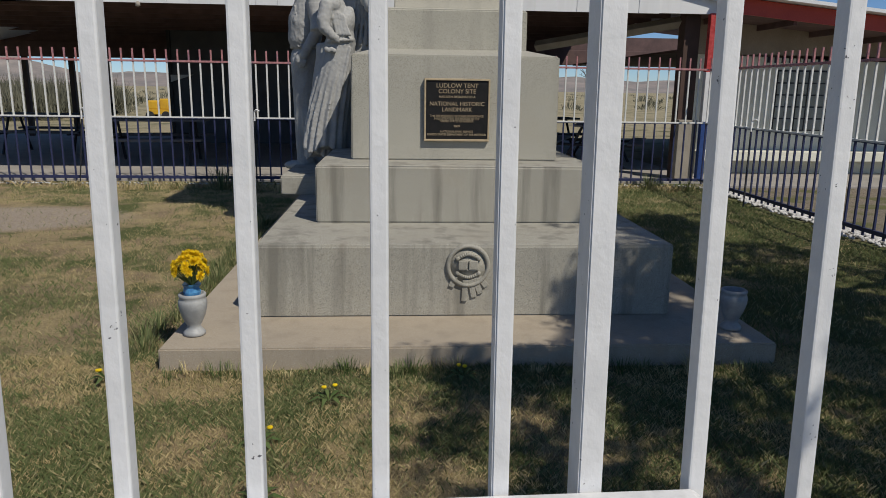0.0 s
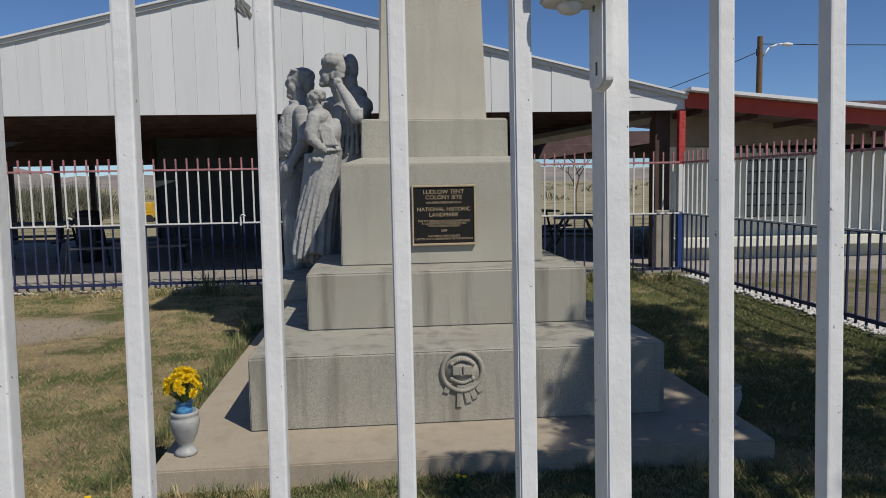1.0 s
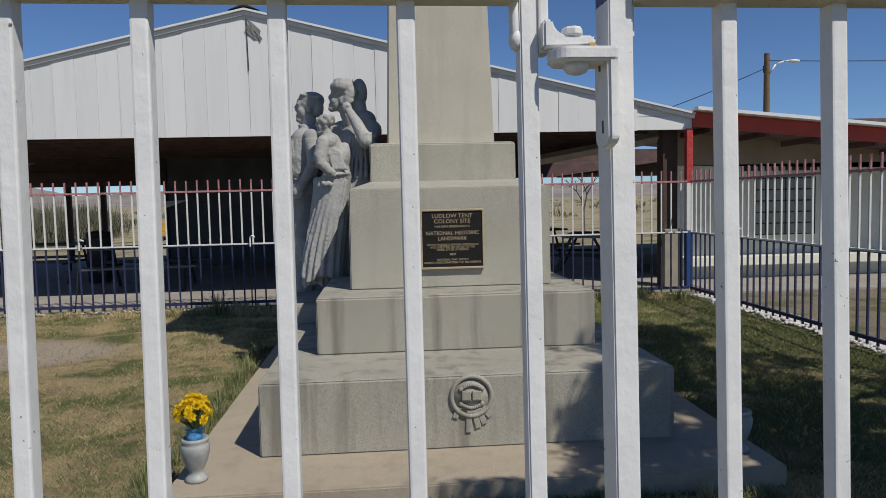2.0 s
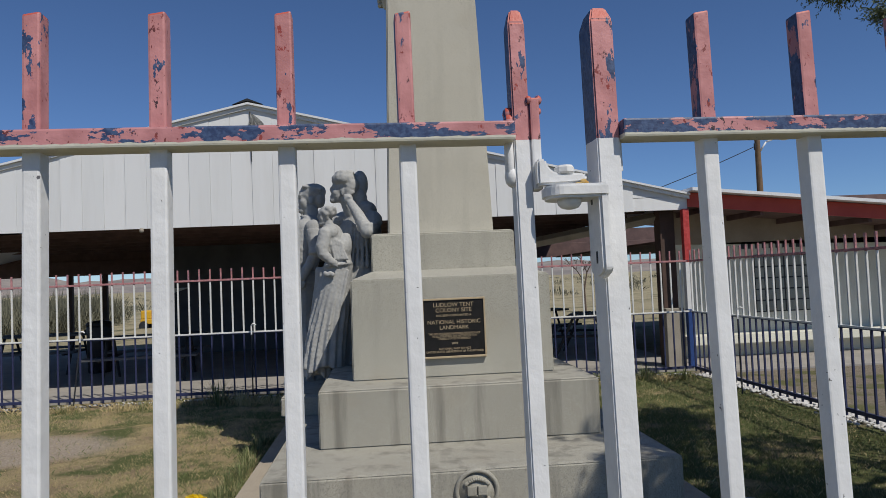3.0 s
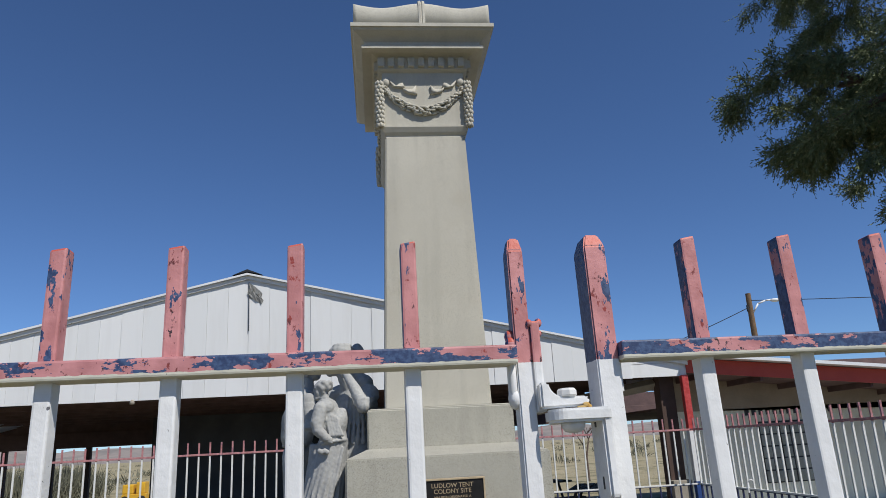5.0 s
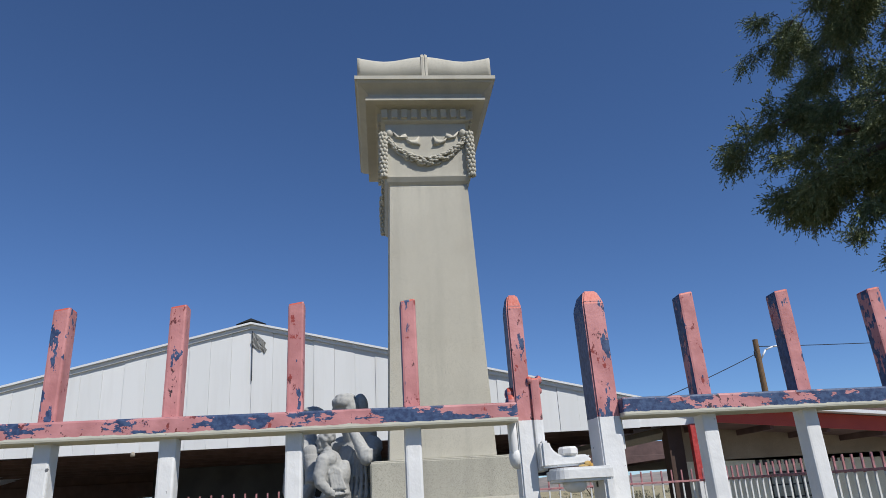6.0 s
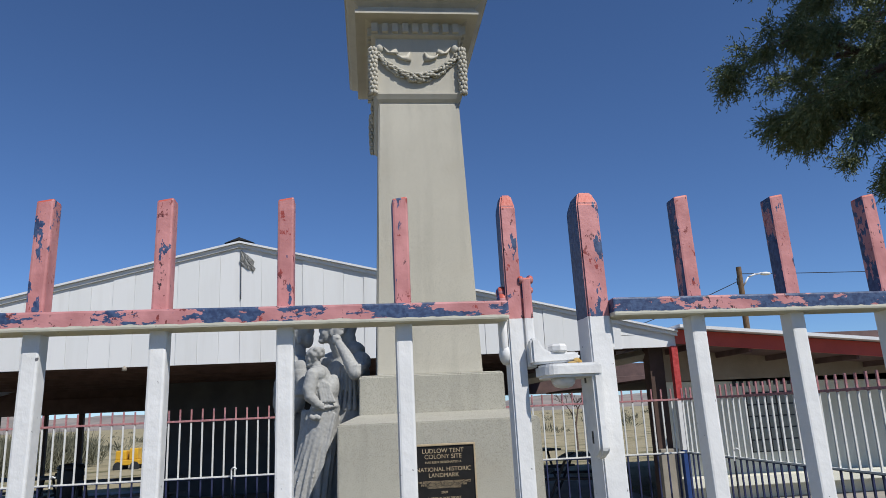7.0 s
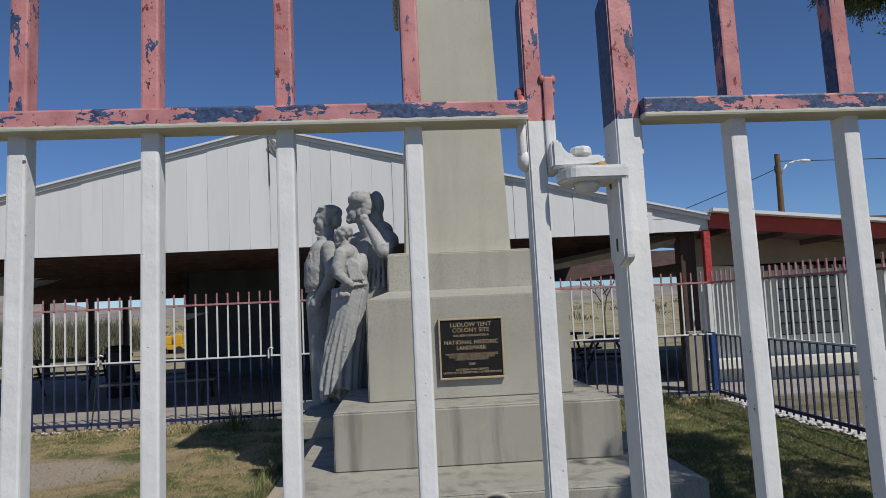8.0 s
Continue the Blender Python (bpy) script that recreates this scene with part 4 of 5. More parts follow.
    # brace beams at the corner
    bm = rod(B(), (4.15, BY + 0.35, 2.44), (2.0, BY + 1.9, 2.10), 0.09, None, 4)
    part("brace_beam", bm, M_BEAM, s, "pale painted brace beam")
    part("corner_column", box(B(), 4.20, 4.30, BY - 0.02, BY + 0.08, 0, EAVE + 0.02, 0.006), M_COLUMN, s, "red, white and blue painted corner column")
    part("brown_pier", box(B(), 3.93, 4.17, BY + 0.25, BY + 0.50, 0.03, EAVE + 0.02, 0.01), M_BROWN, s, "brown corner pier")
    part("pier_skirt", box(B(), 3.90, 4.19, BY + 0.10, BY + 0.24, 0.03, 0.95, 0.01), M_BEAM, s)
    # pennant hung below the ridge
    bm = rod(B(), (APEX_X + 0.02, BY - 0.012, 4.17), (APEX_X + 0.03, BY - 0.012, 3.42), 0.006, None, 6)
    part("flag_staff", bm, M_DARK, s, "thin dark staff")
    bm = B()
    rows = [[bm.verts.new((APEX_X + 0.02 + 0.20 * u + 0.02 * math.sin(7 * v + 3 * u), BY - 0.014 - 0.012 * math.sin(9 * u + 4 * v), 4.16 - 0.18 * u - 0.24 * v * (1 - 0.35 * u))) for u in (0, 0.25, 0.5, 0.75, 1)] for v in (0, 0.33, 0.66, 1)]
    for p, q in zip(rows, rows[1:]):
        for k in range(4):
            bm.faces.new((p[k], p[k + 1], q[k + 1], q[k]))
    bmesh.ops.solidify(bm, geom=list(bm.faces), thickness=0.004)
    part("limp_flag", bm, M_STATUE, s, "small grey limp flag")
    bm = lathe(B(), [(0.012, 0.03), (0.035, 0.04), (0.03, 0.08), (0.012, 0.10)], -3.96, BY - 0.05, 12)
    bmesh.ops.translate(bm, vec=(0, 0, EAVE - 0.09), verts=bm.verts)
    part("flood_lamp", bm, M_BEAM, s, "small dull flood lamp", True)
    tagged(single("shelter_floor", box(B(), LEFT_X - 0.2, 4.4, 9.30, REAR + 0.5, -0.05, 0.035, 0.01), M_CONCRETE, "grey concrete shelter floor", "floor", kind="structure"))


build_shelter()


def build_wing():
    w = thing("low_building", "low tan building with red fascia and shaded overhang", "building")
    x0, x1 = RIGHT_X, 12.5
    z0, s = RIGHT_Z - 0.01, -0.095
    zt = z0 + s * (x1 - x0)
    part("fascia", prism(B(), [(x0, z0 - 0.23), (x1, zt - 0.23), (x1, zt - 0.01), (x0, z0 - 0.01)], "y", BY, BY + 0.05), M_RED, w, "red painted fascia board")
    part("roof", prism(B(), [(x0, z0), (x1, zt), (x1, zt + 0.05), (x0, z0 + 0.05)], "y", BY - 0.2, 15.0), M_ROOF, w, "pale metal roof")
    part("soffit", prism(B(), [(x0, z0 - 0.20), (x1, zt - 0.20), (x1, zt - 0.17), (x0, z0 - 0.17)], "y", BY + 0.052, 10.6), M_SOFFIT, w)
    for i in range(9):
        xx = x0 + 0.3 + i * 0.9
        part("rafter", box(B(), xx, xx + 0.05, BY + 0.053, 10.6, roof_z(RIGHT_X) + s * (xx - x0) - 0.30, roof_z(RIGHT_X) + s * (xx - x0) - 0.21, 0.003), M_SOFFIT, w)
    wall_y = 10.6
    part("wall", prism(B(), [(x0 + 0.2, 0.0), (x1, 0.0), (x1, zt - 0.2), (x0 + 0.2, z0 - 0.2)], "y", wall_y, wall_y + 0.2), M_TAN, w, "tan stucco wall")
    # Added panel: its brown paints the shade under the eave onto the wall.
    part("eave_shade_panel", prism(B(), [(x0 + 0.2, 1.98), (x1, 1.98), (x1, zt - 0.2), (x0 + 0.2, z0 - 0.2)], "y", wall_y - 0.03, wall_y - 0.002), M_EAVE_SHADE, w, "brown panel standing for shade under the eave")
    win = part("window", box(B(), 5.95, 7.05, wall_y - 0.012, wall_y - 0.002, 0.75, 1.75), M_DARK, w, "dark multi-pane window")
    for i in range(6):
        for j in range(5):
            xa, za = 5.97 + i * 0.18, 0.77 + j * 0.195
            part("pane", box(B(), xa, xa + 0.155, wall_y - 0.020, wall_y - 0.0125, za, za + 0.17), M_PANE, win)
    part("ledge", box(B(), x0 + 0.25, x1, 10.28, 10.598, 0.26, 0.42, 0.012), M_TAN, w, "tan stucco ledge along the wall foot")
    for i in range(13):
        part("sign_bar", box(B(), 5.75 + i * 0.125, 5.75 + i * 0.125 + 0.075, wall_y - 0.006, wall_y - 0.001, 1.86, 1.95), M_DARK, w)
    tagged(single("walkway", box(B(), 4.45, 14.0, 8.9, 10.9, -0.05, 0.03, 0.01), M_CONCRETE, "pale concrete walkway beside the building", "walkway", kind="structure"))


# Shaded tone of the wall top, put into the colour.
M_EAVE_SHADE = plain("eave_shade_brown", (0.34, 0.285, 0.22), (0.27, 0.225, 0.175), 3.0, 0.8, 0.2)
M_PANE = plain("dusty_glass", (0.30, 0.31, 0.27), (0.22, 0.23, 0.20), 3.0, 0.25, 0.02)
build_wing()


# ---- things under and beyond the shelter ----
def build_store():
    s = thing("storage_room", "dark grey storage room under the shelter roof", "storage")
    part("store_wall", box(B(), -5.66, 1.0, 16.2, 18.0, 0.035, 2.6, 0.01), M_STORE, s)
    part("wall_trim", box(B(), -5.68, -5.60, 16.15, 16.198, 0.035, 2.6, 0.005), M_DARK, s)
    bm = prism(B(), [(-5.62, 1.44), (-5.10, 1.61), (-5.62, 1.60)], "y", 16.10, 16.145)
    part("wedge_panel", bm, M_SIDING, s, "small white wedge-shaped panel")
    part("door", box(B(), -2.2, -1.3, 16.17, 16.198, 0.04, 2.1, 0.006), M_DARK, s)


build_store()


def picnic_table(x, y, turn, label):
    p = thing("picnic_table", label, "picnic table", "picnic tables", at=(x, y, 0.035))
    p.rotation_euler = (0, 0, turn)
    for i in range(4):
        part("top_plank", box(B(), -0.9, 0.9, -0.36 + i * 0.18, -0.20 + i * 0.18, 0.72, 0.76, 0.006), M_STORE, p)
    for s in (-1, 1):
        part("bench_plank", box(B(), -0.9, 0.9, s * 0.72 - 0.13, s * 0.72 + 0.13, 0.42, 0.46, 0.006), M_STORE, p)
        for e in (-0.65, 0.65):
            part("leg", rod(B(), (e, s * 0.55, 0.0), (e, s * 0.2, 0.72), 0.025, None, 8), M_DARK, p)
        part("crosspiece", rod(B(), (s * 0.65, -0.72, 0.40), (s * 0.65, 0.72, 0.40), 0.025, None, 8), M_DARK, p)


picnic_table(-4.6, 11.6, 0.1, "dark metal picnic table in the shelter's shade")
picnic_table(-7.2, 13.4, 0.0, "dark metal picnic table in the shelter's shade")
picnic_table(3.3, 11.8, 1.2, "dark metal picnic table near the corner column")
picnic_table(2.6, 14.2, 0.3, "dark metal picnic table in the shelter's shade")


def trash_can(x, y):
    c = thing("trash_can", "dark lidded trash can with side handles", "trash can", at=(x, y, 0.035))
    part("can_body", lathe(B(), [(0.19, 0), (0.21, 0.02), (0.225, 0.85), (0.22, 0.9)]), M_DARK, c, "", True)
    part("lid", lathe(B(), [(0.235, 0.9), (0.24, 0.93), (0.20, 0.98), (0.05, 1.0)]), M_DARK, c, "", True)
    for s in (-1, 1):
        part("handle", box(B(), s * 0.24 - 0.025, s * 0.24 + 0.025, -0.05, 0.05, 0.78, 0.84, 0.01), M_DARK, c)


trash_can(-6.0, 13.0)


def build_machine():
    m = thing("yellow_machine", "yellow machine parked in the dry field", "machine", at=(-10.32, 30.0, -0.15))
    m.scale = (0.68, 0.8, 0.85)
    part("chassis", box(B(), -0.7, 0.7, -0.4, 0.4, 0.38, 0.62, 0.03), M_YELLOW, m)
    part("hood", box(B(), -0.68, -0.05, -0.38, 0.38, 0.62, 1.05, 0.06), M_YELLOW, m)
    part("seat_box", box(B(), 0.1, 0.6, -0.35, 0.35, 0.62, 1.14, 0.05), M_YELLOW, m)
    for sx in (-0.48, 0.48):
        for sy in (-0.45, 0.45):
            b = lathe(B(), [(0.12, -0.07), (0.26, -0.06), (0.27, 0.06), (0.12, 0.07)], 0, 0, 20)
            bmesh.ops.transform(b, matrix=Matrix.Translation((sx, sy, 0.27)) @ Matrix.Rotation(math.pi / 2, 4, "X"), verts=b.verts)
            part("wheel", b, M_DARK, m)


build_machine()


def utility_pole():
    p = thing("utility_pole", "weathered wooden utility pole with a street lamp arm", "utility pole", at=(19.75, 35.0, 0))
    part("pole", rod(B(), (0, 0, 0), (0, 0, 8.75), 0.20, 0.14, 14), M_POLE, p)
    bm = B()
    pts = [(0.1, -0.1, 7.7), (0.4, -0.15, 8.15), (0.8, -0.2, 8.3), (1.15, -0.25, 8.33)]
    for a, b in zip(pts, pts[1:]):
        rod(bm, a, b, 0.045, None, 8)
    part("lamp_arm", bm, M_ROOF, p, "", True)
    bm = bmesh.new()
    q = bmesh.ops.create_icosphere(bm, subdivisions=2, radius=1.0)
    bmesh.ops.transform(bm, matrix=Matrix.Translation((1.35, -0.25, 8.30)) @ Matrix.Diagonal((0.32, 0.16, 0.10, 1)), verts=q["verts"])
    part("lamp_head", bm, M_SIDING, p, "pale lamp head", True)
    part("insulator", rod(B(), (-0.2, -0.1, 7.75), (-0.2, -0.1, 8.1), 0.06, None, 8), M_DARK, p)


utility_pole()


def cable(a, b, sag):
    bm = B()
    a, b = Vector(a), Vector(b)
    pts = [a.lerp(b, i / 12) - Vector((0, 0, sag * 4 * (i / 12) * (1 - i / 12))) for i in range(13)]
    for p, q in zip(pts, pts[1:]):
        rod(bm, p, q, 0.022, None, 5)
    single("overhead_cable", bm, M_DARK, "black overhead cable strung from the wooden pole", "cable", "overhead cables")


cable((19.75, 34.9, 8.35), (60, 32, 9.2), 0.5)
cable((19.70, 34.9, 8.0), (9.0, 34.0, 4.3), 0.2)


# ---- juniper tree beside the fence ----
def build_tree():
    rnd = random.Random(21)
    t = thing("juniper_tree", "dark green juniper tree with drooping leafy sprays", "tree", at=(3.55, 0.25, 0))
    base = Vector((3.55, 0.25, 0))
    bm = B()
    trunk = [Vector((0, 0, -0.05)), Vector((0.05, 0.02, 1.2)), Vector((-0.05, 0.1, 2.6)), Vector((0.05, 0.15, 4.2)), Vector((0.1, 0.2, 6.2))]
    for i, (a, b) in enumerate(zip(trunk, trunk[1:])):
        rod(bm, a, b, 0.20 - 0.04 * i, 0.165 - 0.04 * i, 12)
    part("trunk", bm, M_BARK, t, "", True)
    tips = []
    limbs = []

    def grow(a, d, length, r, level):
        pts = [a]
        n = 5
        for i in range(n):
            d = (d + Vector((rnd.uniform(-0.25, 0.25), rnd.uniform(-0.25, 0.25), rnd.uniform(-0.16, 0.10)))).normalized()
            pts.append(pts[-1] + d * length / n)
        for i, (p, q) in enumerate(zip(pts, pts[1:])):
            limbs.append((p, q, r * (1 - 0.16 * i), r * (1 - 0.16 * (i + 1))))
            if level < 2:
                for _ in range(2 if level == 0 else 2):
                    side = Vector((rnd.uniform(-1, 1), rnd.uniform(-1, 1), rnd.uniform(-0.5, 0.45)))
                    grow(q, (d * 0.7 + side * 0.8).normalized(), length * rnd.uniform(0.32, 0.5), r * 0.42, level + 1)
            else:
                tips.append((q, d))
        tips.append((pts[-1], d))

    for i in range(15):
        a = i * 2.4 + rnd.uniform(-0.3, 0.3)
        h = 2.6 + 3.6 * (i / 14)
        reach = 2.5 - 0.15 * (h - 2.6)
        grow(Vector((0, 0.12, h)), Vector((math.cos(a), math.sin(a), 0.12)).normalized(), reach * rnd.uniform(0.85, 1.1), 0.07, 0)
    # boughs that reach over the lawn; last five unseen, added for their shade
    for h, d, l in ((3.2, (-0.24, 0.88, 0.12), 2.7), (3.7, (-0.20, 0.82, 0.30), 2.7), (4.3, (-0.12, 0.75, 0.42), 2.6), (4.9, (-0.05, 0.72, 0.45), 2.6), (5.3, (-0.15, 0.65, 0.5), 2.4), (4.6, (0.15, 0.75, 0.35), 2.7), (3.5, (-0.05, 0.85, 0.2), 2.8), (2.9, (0.10, 0.85, 0.05), 2.7), (3.0, (0.45, 0.75, 0.1), 2.8), (3.4, (0.25, 0.8, 0.2), 2.8), (2.7, (-0.80, -0.12, 0.02), 2.6), (2.9, (-0.72, 0.22, 0.02), 2.2),
                    (3.9, (-0.45, -0.85, 0.05), 2.6), (4.3, (-0.2, -0.9, 0.08), 2.7), (4.7, (-0.6, -0.75, 0.05), 2.8), (3.6, (0.0, -0.9, 0.05), 2.5), (4.1, (-0.75, -0.65, 0.0), 2.7)):
        grow(Vector((0, 0.12, h)), Vector(d).normalized(), l, 0.065, 0)

    def kept(p):
        """Fits the crown to the camera's view; trims shadow off monument and statue."""
        x, y, z = p.x + 3.55, p.y + 0.25, p.z
        fwd = y + 1.34
        if fwd > 0.3:
            az, el = (x + 0.46) / fwd, (z - 1.64) / math.hypot(x + 0.46, fwd)
            wob = 0.09 * noise.noise((az * 9, el * 9, 1.0))
            if az < 0.95 and fwd < 3.0:
                return False
            low = 0.335 - 0.09 * max(0.0, min(1.0, (az - 0.72) / 0.08)) + 0.4 * wob
            if el < low or az < 0.545 + (0.40 if el > 0.456 else -0.35) * (el - 0.456) + wob:
                return False
        if noise.noise((x * 2.1, y * 2.1, z * 2.1)) < -0.16:
            return False
        for face, top, lim in ((2.62, 0.52, 0.55), (3.28, 0.9, 0.55), (3.65, 1.6, 0.75)):
            s = (face - y) / 0.635
            if s > 0 and -0.1 < z - s < top and x - 0.487 * s < lim:
                return False
        s = (4.75 - y) / 0.635
        if s > 0 and 0.8 < z - s < 2.7 and -1.5 < x - 0.487 * s < -0.3:
            return False
        gx, gy = x - 0.487 * z, y + 0.635 * z
        return gx > (-0.35 if gy < 2.2 else 0.45) + 0.25 * noise.noise((gx * 2, gy * 2, 5.0))

    limbs = [l for l in limbs if kept(l[1])]
    tips = [l for l in tips if kept(l[0])]
    bm = B()
    for p, q, ra, rb in limbs:
        if ra > 0.02:
            rod(bm, p, q, ra, rb, 6)
    tagged(part("bough", bm, M_BARK, t, "grey forking boughs", True), kind="stuff")
    vs, fs = [], []
    for p, q, ra, rb in limbs:
        if ra <= 0.02:
            d = (q - p)
            u = d.orthogonal().normalized() * 0.006
            w = d.cross(u).normalized() * 0.006
            k = len(vs)
            vs += [p + u, p - u * 0.5 + w, p - u * 0.5 - w, q]
            fs += [(k, k + 1, k + 3), (k + 1, k + 2, k + 3), (k + 2, k, k + 3)]
    tw = raw("twig", vs, fs, M_BARK)
    tw.parent = t
    tagged(tw, kind="stuff")
    vs, fs = [], []
    for c, d in tips:
        seen = c.y + 1.59 > 2.5 and c.x + 4.01 < 1.0 * (c.y + 1.59)
        for _ in range(30 if seen else 3):
            dd = (d * 0.6 + Vector((rnd.gauss(0, 0.5), rnd.gauss(0, 0.5), rnd.gauss(-0.45, 0.45)))).normalized()
            s0 = c + Vector((rnd.gauss(0, 0.030), rnd.gauss(0, 0.030), rnd.gauss(0, 0.030)))
            L = rnd.uniform(0.08, 0.18)
            grain = 0.80 if seen else 1.9
            for j in range(15 if seen else 6):
                p = s0 + dd * L * j / (14 if seen else 10)
                o = (dd * 0.9 + Vector((rnd.uniform(-1, 1), rnd.uniform(-1, 1), rnd.uniform(-1, 1))) * 0.7).normalized()
                l = rnd.uniform(0.022, 0.044) * grain
                u = o.orthogonal().normalized() * rnd.uniform(0.0040, 0.0065) * grain
                u.rotate(Matrix.Rotation(rnd.uniform(0, 3.14), 3, o))
                k = len(vs)
                vs += [p, p + o * l * 0.5 + u, p + o * l, p + o * l * 0.5 - u]
                fs.append((k, k + 1, k + 2, k + 3))
    cr = raw("crown", vs, fs, M_LEAF)
    cr.parent = t
    tagged(cr, kind="stuff")


build_tree()


def bare_tree(x, y, h):
    rnd = random.Random(4)
    t = thing("bare_tree", "small leafless grey tree in the field", "tree", at=(x, y, 0))
    bm = B()

    def grow(a, d, length, r, level):
        b = a + d * length
        rod(bm, a, b, r, r * 0.65, 6)
        if level < 5:
            for _ in range(2 if level < 2 else 3):
                e = (d + Vector((rnd.uniform(-0.7, 0.7), rnd.uniform(-0.7, 0.7), rnd.uniform(-0.1, 0.4)))).normalized()
                grow(b, e, length * rnd.uniform(0.6, 0.8), r * 0.62, level + 1)
    grow(Vector((0, 0, 0)), Vector((0, 0, 1)), h * 0.28, h * 0.02, 0)
    part("branches", bm, M_BARK, t)


bare_tree(7.6, 27.0, 3.2)


def build_brush():
    """Grey scrub in the field beyond the shelter."""
    rnd = random.Random(8)
    vs, fs = [], []

    def bush(cx, cy, w, h, n):
        for _ in range(n):
            a = rnd.uniform(0, 6.28)
            r = w * rnd.random() ** 0.5
            p = Vector((cx + r * math.cos(a), cy + r * math.sin(a), 0))
            tip = p + Vector((rnd.gauss(0, 0.25) * w, rnd.gauss(0, 0.25) * w, h * rnd.uniform(0.5, 1.0) * (1 - 0.5 * (r / w) ** 2)))
            u = Vector((rnd.uniform(-1, 1), rnd.uniform(-1, 1), 0)).normalized() * (0.018 if n > 200 else 0.05) * w
            m = p.lerp(tip, 0.6)
            k = len(vs)
            vs.extend([p, m + u, tip, m - u])
            fs.append((k, k + 1, k + 2, k + 3))
    for _ in range(110):
        bush(rnd.uniform(-26, -14.0), rnd.uniform(27, 36), rnd.uniform(0.8, 1.5), rnd.uniform(1.2, 2.1), 420)
    for _ in range(330):
        d = rnd.uniform(45, 300)
        bush(rnd.uniform(-0.8, 0.6) * d, d, rnd.uniform(0.5, 1.3), rnd.uniform(0.4, 1.1), 26)
    tagged(raw("brush", vs, fs, M_BRUSH), "grey dry brush scattered over the field", "brush", kind="stuff")


build_brush()


# ---- stones beside the side fence ----
def build_stones():
    rnd = random.Random(31)
    bm = B()
    vs, fs = [], []
    ico = bmesh.new()
    bmesh.ops.create_icosphere(ico, subdivisions=1, radius=1.0)
    iv = [v.co.copy() for v in ico.verts]
    jf = [[v.index for v in f.verts] for f in ico.faces]
    ico.free()
    bm.free()

    def stone(x, y, r):
        k = len(vs)
        sx, sy, sz = r * rnd.uniform(0.7, 1.3), r * rnd.uniform(0.7, 1.3), r * rnd.uniform(0.4, 0.8)
        for v in iv:
            j = rnd.uniform(0.85, 1.15)
            vs.append((x + v.x * sx * j, y + v.y * sy * j, r * 0.3 + v.z * sz * j))
        for f in jf:
            fs.append([i + k for i in f])
    for _ in range(2600):
        stone(rnd.gauss(4.22, 0.09), rnd.uniform(1.5, 8.9), rnd.uniform(0.012, 0.035))
    for _ in range(900):
        stone(rnd.uniform(-9, 4), rnd.gauss(9.0, 0.06), rnd.uniform(0.008, 0.02))
    tagged(raw("gravel", vs, fs, M_STONES), "white gravel strip along the fence foot", "gravel", kind="stuff")


build_stones()


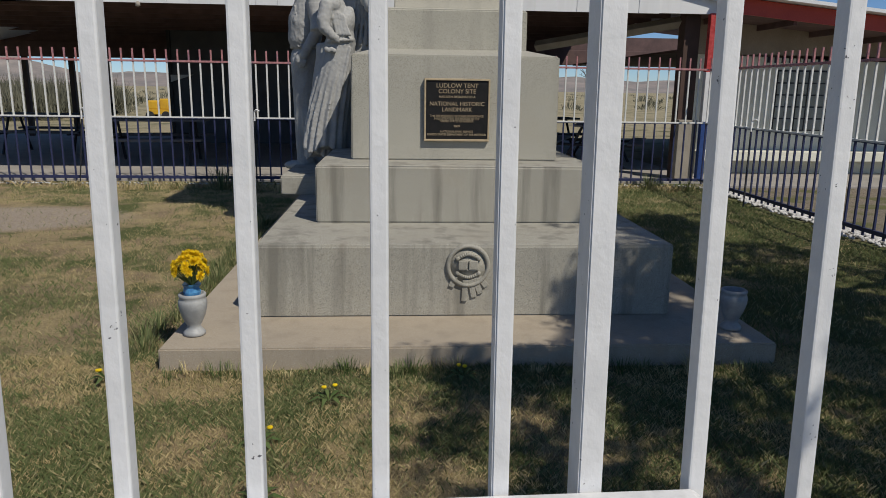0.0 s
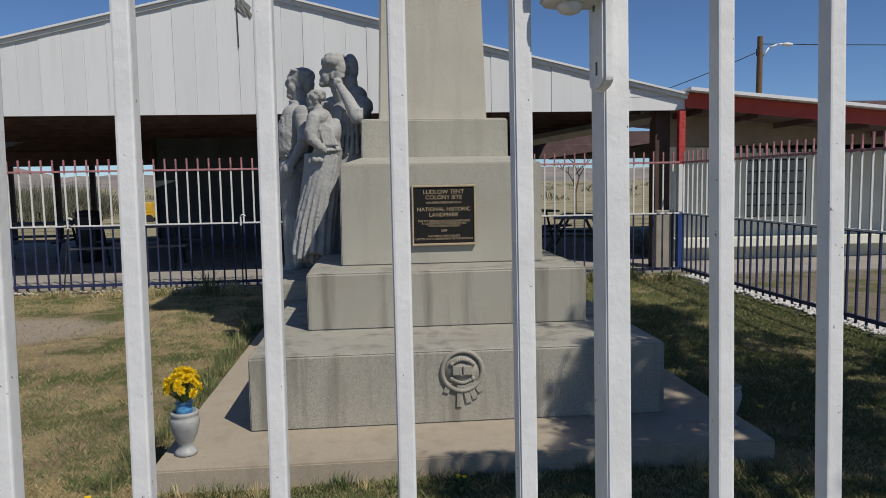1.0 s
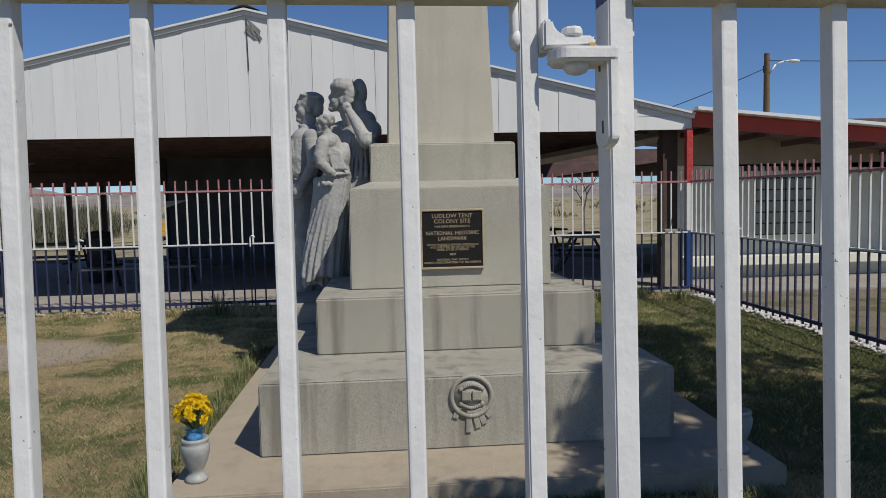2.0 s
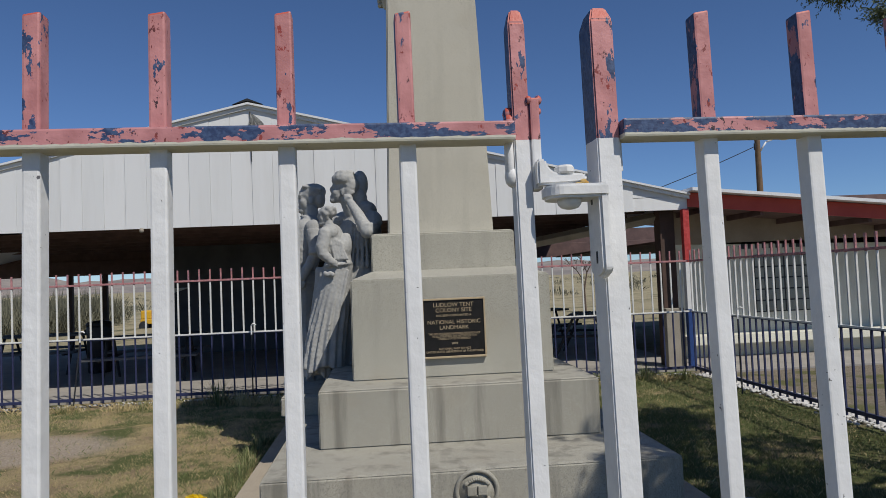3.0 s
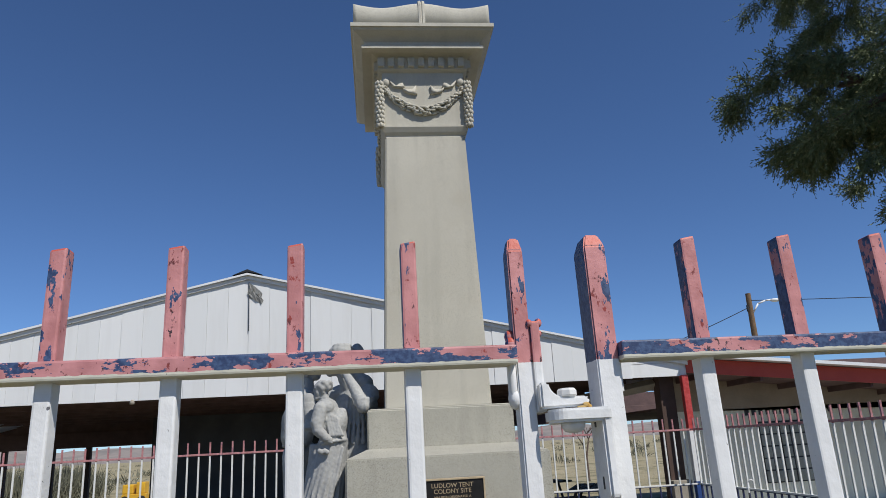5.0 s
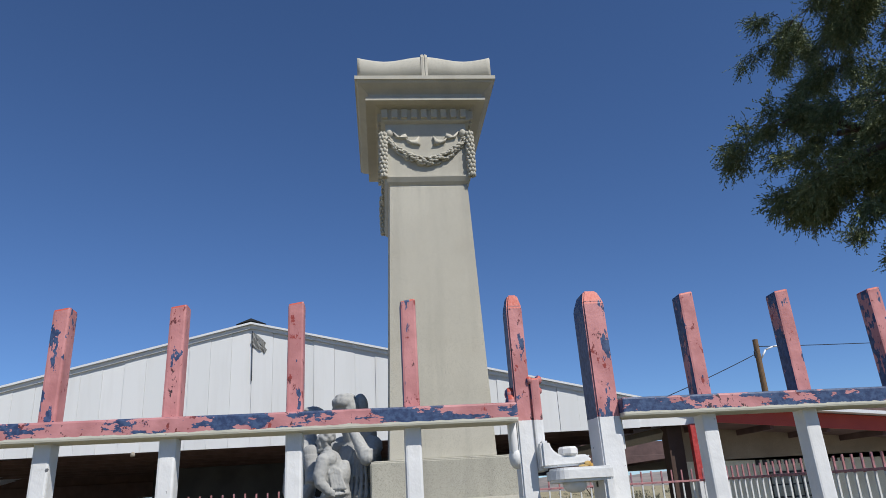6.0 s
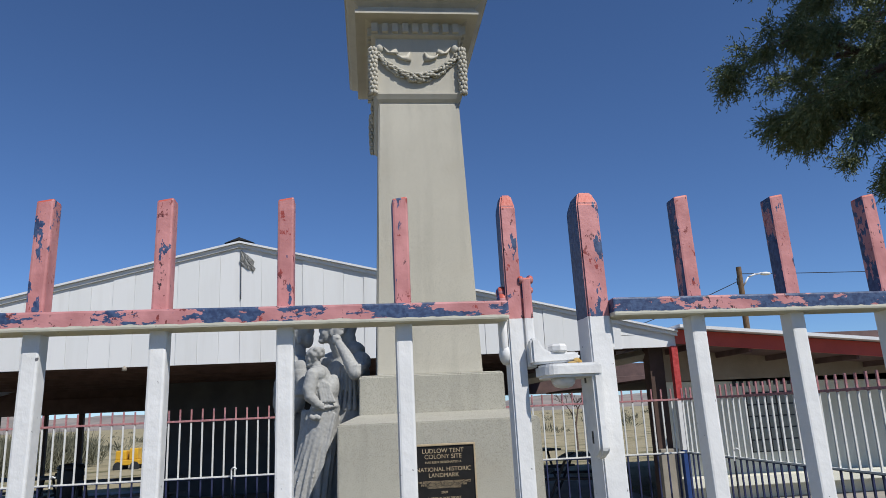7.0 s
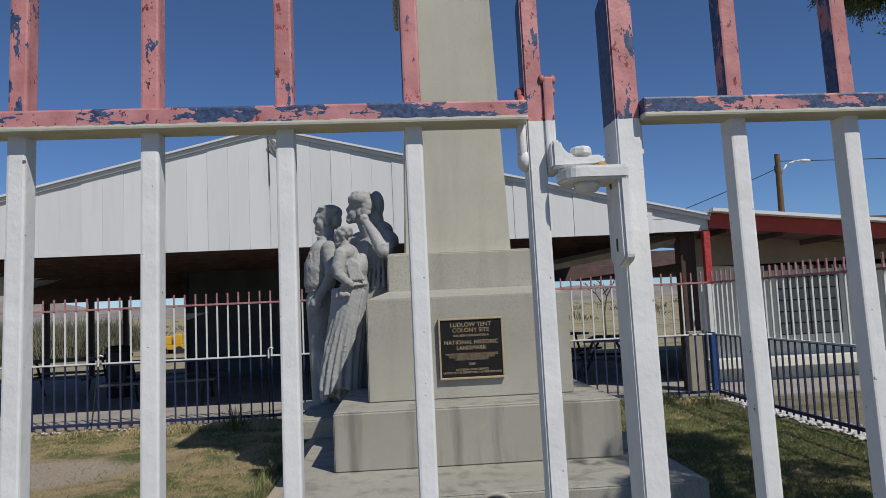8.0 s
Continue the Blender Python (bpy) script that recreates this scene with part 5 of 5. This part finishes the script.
# ---- grass ----
def build_grass():
    rng = np.random.default_rng(17)

    def blades(name, n, x0, x1, y0, y1, height, width, keep, material, label):
        x, y = rng.uniform(x0, x1, n), rng.uniform(y0, y1, n)
        ok = np.array([keep(a, b) for a, b in zip(x, y)]) > rng.random(n)
        ok &= ~((np.abs(x) < 1.57) & (y > 2.12))
        x, y = x[ok], y[ok]
        n = len(x)
        a = rng.uniform(0, 2 * np.pi, n)
        h = height * rng.uniform(0.4, 1.15, n)
        lean = rng.uniform(0.2, 1.1, n) * h
        b = rng.uniform(0, 2 * np.pi, n)
        w = width * rng.uniform(0.6, 1.3, n)
        z0 = np.array([0.028 * (noise.noise((p * 0.9, q * 0.9, 0.3)) - 0.2) for p, q in zip(x, y)]) - 0.008
        v = np.empty((n, 4, 3))
        dx, dy = np.cos(a) * w, np.sin(a) * w
        v[:, 0] = np.stack([x - dx, y - dy, z0], 1)
        v[:, 1] = np.stack([x + dx, y + dy, z0], 1)
        v[:, 2] = np.stack([x + dx * 0.7 + np.cos(b) * lean * 0.35, y + dy * 0.7 + np.sin(b) * lean * 0.35, z0 + h * 0.6], 1)
        v[:, 3] = np.stack([x + np.cos(b) * lean, y + np.sin(b) * lean, z0 + h], 1)
        f = np.arange(n * 4).reshape(n, 4)
        fs = [(p, q, r) for p, q, r, s in f.tolist()] + [(p, r, s) for p, q, r, s in f.tolist()]
        tagged(raw(name, v.reshape(-1, 3).tolist(), fs, material), label, "grass", kind="stuff")

    def patch(x, y):
        return 0.5 + 0.55 * noise.fractal((x * 1.7, y * 1.7, 4.0), 0.8, 2.0, 3) + 0.28 * noise.noise((x * 7.5, y * 7.5, 9.0))

    def green(x, y):
        lush = 0.35 * min(1, max(0, (x - 0.2) / 2))
        near = 0.5 * math.exp(-((abs(x) - 1.75) / 0.25) ** 2) if y > 2.2 else 0.0
        if x < -2.9 and 5.0 < y < 7.3:
            return 0.05
        bare = 0.25 * min(1, max(0, (y - 4.5) / 2)) if x < 0 else 0.0
        return max(0.04, 0.06 + (patch(x, y) - 0.42) * 2.9 + lush + near - bare)

    def dry(x, y):
        if x < -2.9 and 5.0 < y < 7.3:
            return 0.1
        return max(0.1, 0.85 - green(x, y))

    blades("lawn_grass", 260000, -5.5, 3.95, 0.2, 8.8, 0.040, 0.0015, green, M_GRASS, "short green lawn grass in patches")
    blades("dry_grass", 170000, -5.5, 3.95, 0.2, 8.8, 0.026, 0.0016, dry, M_DRY, "short dry straw-coloured grass")
    blades("front_grass", 190000, -2.6, 2.6, 0.5, 2.35, 0.034, 0.0010, green, M_GRASS, "short green grass before the slab")
    blades("front_straw", 140000, -2.6, 2.6, 0.5, 2.35, 0.024, 0.0009, dry, M_DRY, "matted dry straw before the slab")
    blades("fence_grass", 9000, -6.0, 3.9, 8.45, 8.8, 0.10, 0.0025, lambda x, y: max(0.0, patch(x * 2, y) - 0.35), M_DRY, "taller dry grass along the fence foot")


build_grass()


def tuft(x, y, h, n, material, label, spreadw=0.05, seed=1, wide=0.004):
    rnd = random.Random(seed)
    vs, fs = [], []
    for _ in range(n):
        a = rnd.uniform(0, 6.28)
        r = spreadw * rnd.random()
        p = Vector((x + r * math.cos(a), y + r * math.sin(a), -0.01))
        o = Vector((math.cos(a), math.sin(a), 0)) * rnd.uniform(0.1, 0.7) * h
        hh = h * rnd.uniform(0.5, 1.05)
        u = Vector((-math.sin(a), math.cos(a), 0)) * wide
        k = len(vs)
        vs += [p - u, p + u, p + o * 0.35 + u * 0.8 + Vector((0, 0, hh * 0.65)), p + o * 0.35 - u * 0.8 + Vector((0, 0, hh * 0.65)), p + o + Vector((0, 0, hh))]
        fs += [(k, k + 1, k + 2, k + 3), (k + 3, k + 2, k + 4)]
    return tagged(raw("grass_tuft", vs, fs, material), label, "grass tuft", kind="stuff")


rt = random.Random(77)
TUFTS = [(-2.75, 8.55, 0.36, 160, M_GRASS), (-2.45, 8.5, 0.24, 90, M_DRY), (2.6, 8.6, 0.22, 140, M_GRASS), (3.2, 8.6, 0.25, 140, M_GRASS), (3.7, 8.45, 0.2, 120, M_GRASS)]
for k in range(26):
    TUFTS.append((-1.5 + k * 0.118 + rt.uniform(-0.04, 0.04), 2.06 + rt.uniform(-0.07, 0.02), rt.uniform(0.04, 0.10), rt.randint(30, 80), rt.choice((M_GRASS, M_WEED, M_DRY))))
for k in range(24):
    TUFTS.append((-1.68 + rt.uniform(-0.10, 0.03), 2.2 + k * 0.17, rt.uniform(0.07, 0.15), rt.randint(60, 130), M_GRASS))
for k in range(12):
    TUFTS.append((1.68 + rt.uniform(-0.03, 0.08), 2.4 + k * 0.25, rt.uniform(0.06, 0.12), rt.randint(50, 90), M_GRASS))
for k in range(30):
    TUFTS.append((rt.uniform(-5, 3.8), rt.uniform(8.3, 8.75), rt.uniform(0.07, 0.14), rt.randint(40, 90), rt.choice((M_GRASS, M_DRY, M_DRY))))
for i, (x, y, h, n, m) in enumerate(TUFTS):
    tuft(x, y, h, n, m, "taller grass tuft at the fence foot" if y > 8 else "weeds and grass growing along the slab edge", 0.16 if y > 8 else 0.08, i, 0.0028 if y > 8 else 0.0018)


def dandelion(x, y, seed):
    rnd = random.Random(seed)
    d = thing("dandelion", "yellow dandelion in the short grass", "flower", "dandelions", at=(x, y, 0))
    bm = B()
    for k in range(7):
        a = 2 * math.pi * k / 7
        o = Vector((math.cos(a), math.sin(a), 0))
        s = Vector((-math.sin(a), math.cos(a), 0)) * 0.012
        bm.faces.new([bm.verts.new(v) for v in (Vector((0, 0, 0.005)), o * 0.05 + s + Vector((0, 0, 0.03)), o * 0.10 + Vector((0, 0, 0.012)), o * 0.05 - s + Vector((0, 0, 0.03)))])
    part("rosette", bm, M_WEED, d)
    st = B()
    fl = B()
    for k in range(2):
        c = Vector((rnd.uniform(-0.04, 0.04), rnd.uniform(-0.04, 0.04), rnd.uniform(0.05, 0.08)))
        rod(st, (0, 0, 0), c, 0.002, None, 4)
        lathe(fl, [(0.006, c.z - 0.004), (0.012, c.z + 0.002), (0.011, c.z + 0.007), (0.004, c.z + 0.010)], c.x, c.y, 10)
    part("stem", st, M_WEED, d)
    part("blossom", fl, M_PETAL, d)


for i, (x, y) in enumerate(((-0.70, 1.74), (-0.86, 0.95), (-0.93, 1.35), (-0.08, 1.98), (-1.75, 2.0))):
    dandelion(x, y, i)
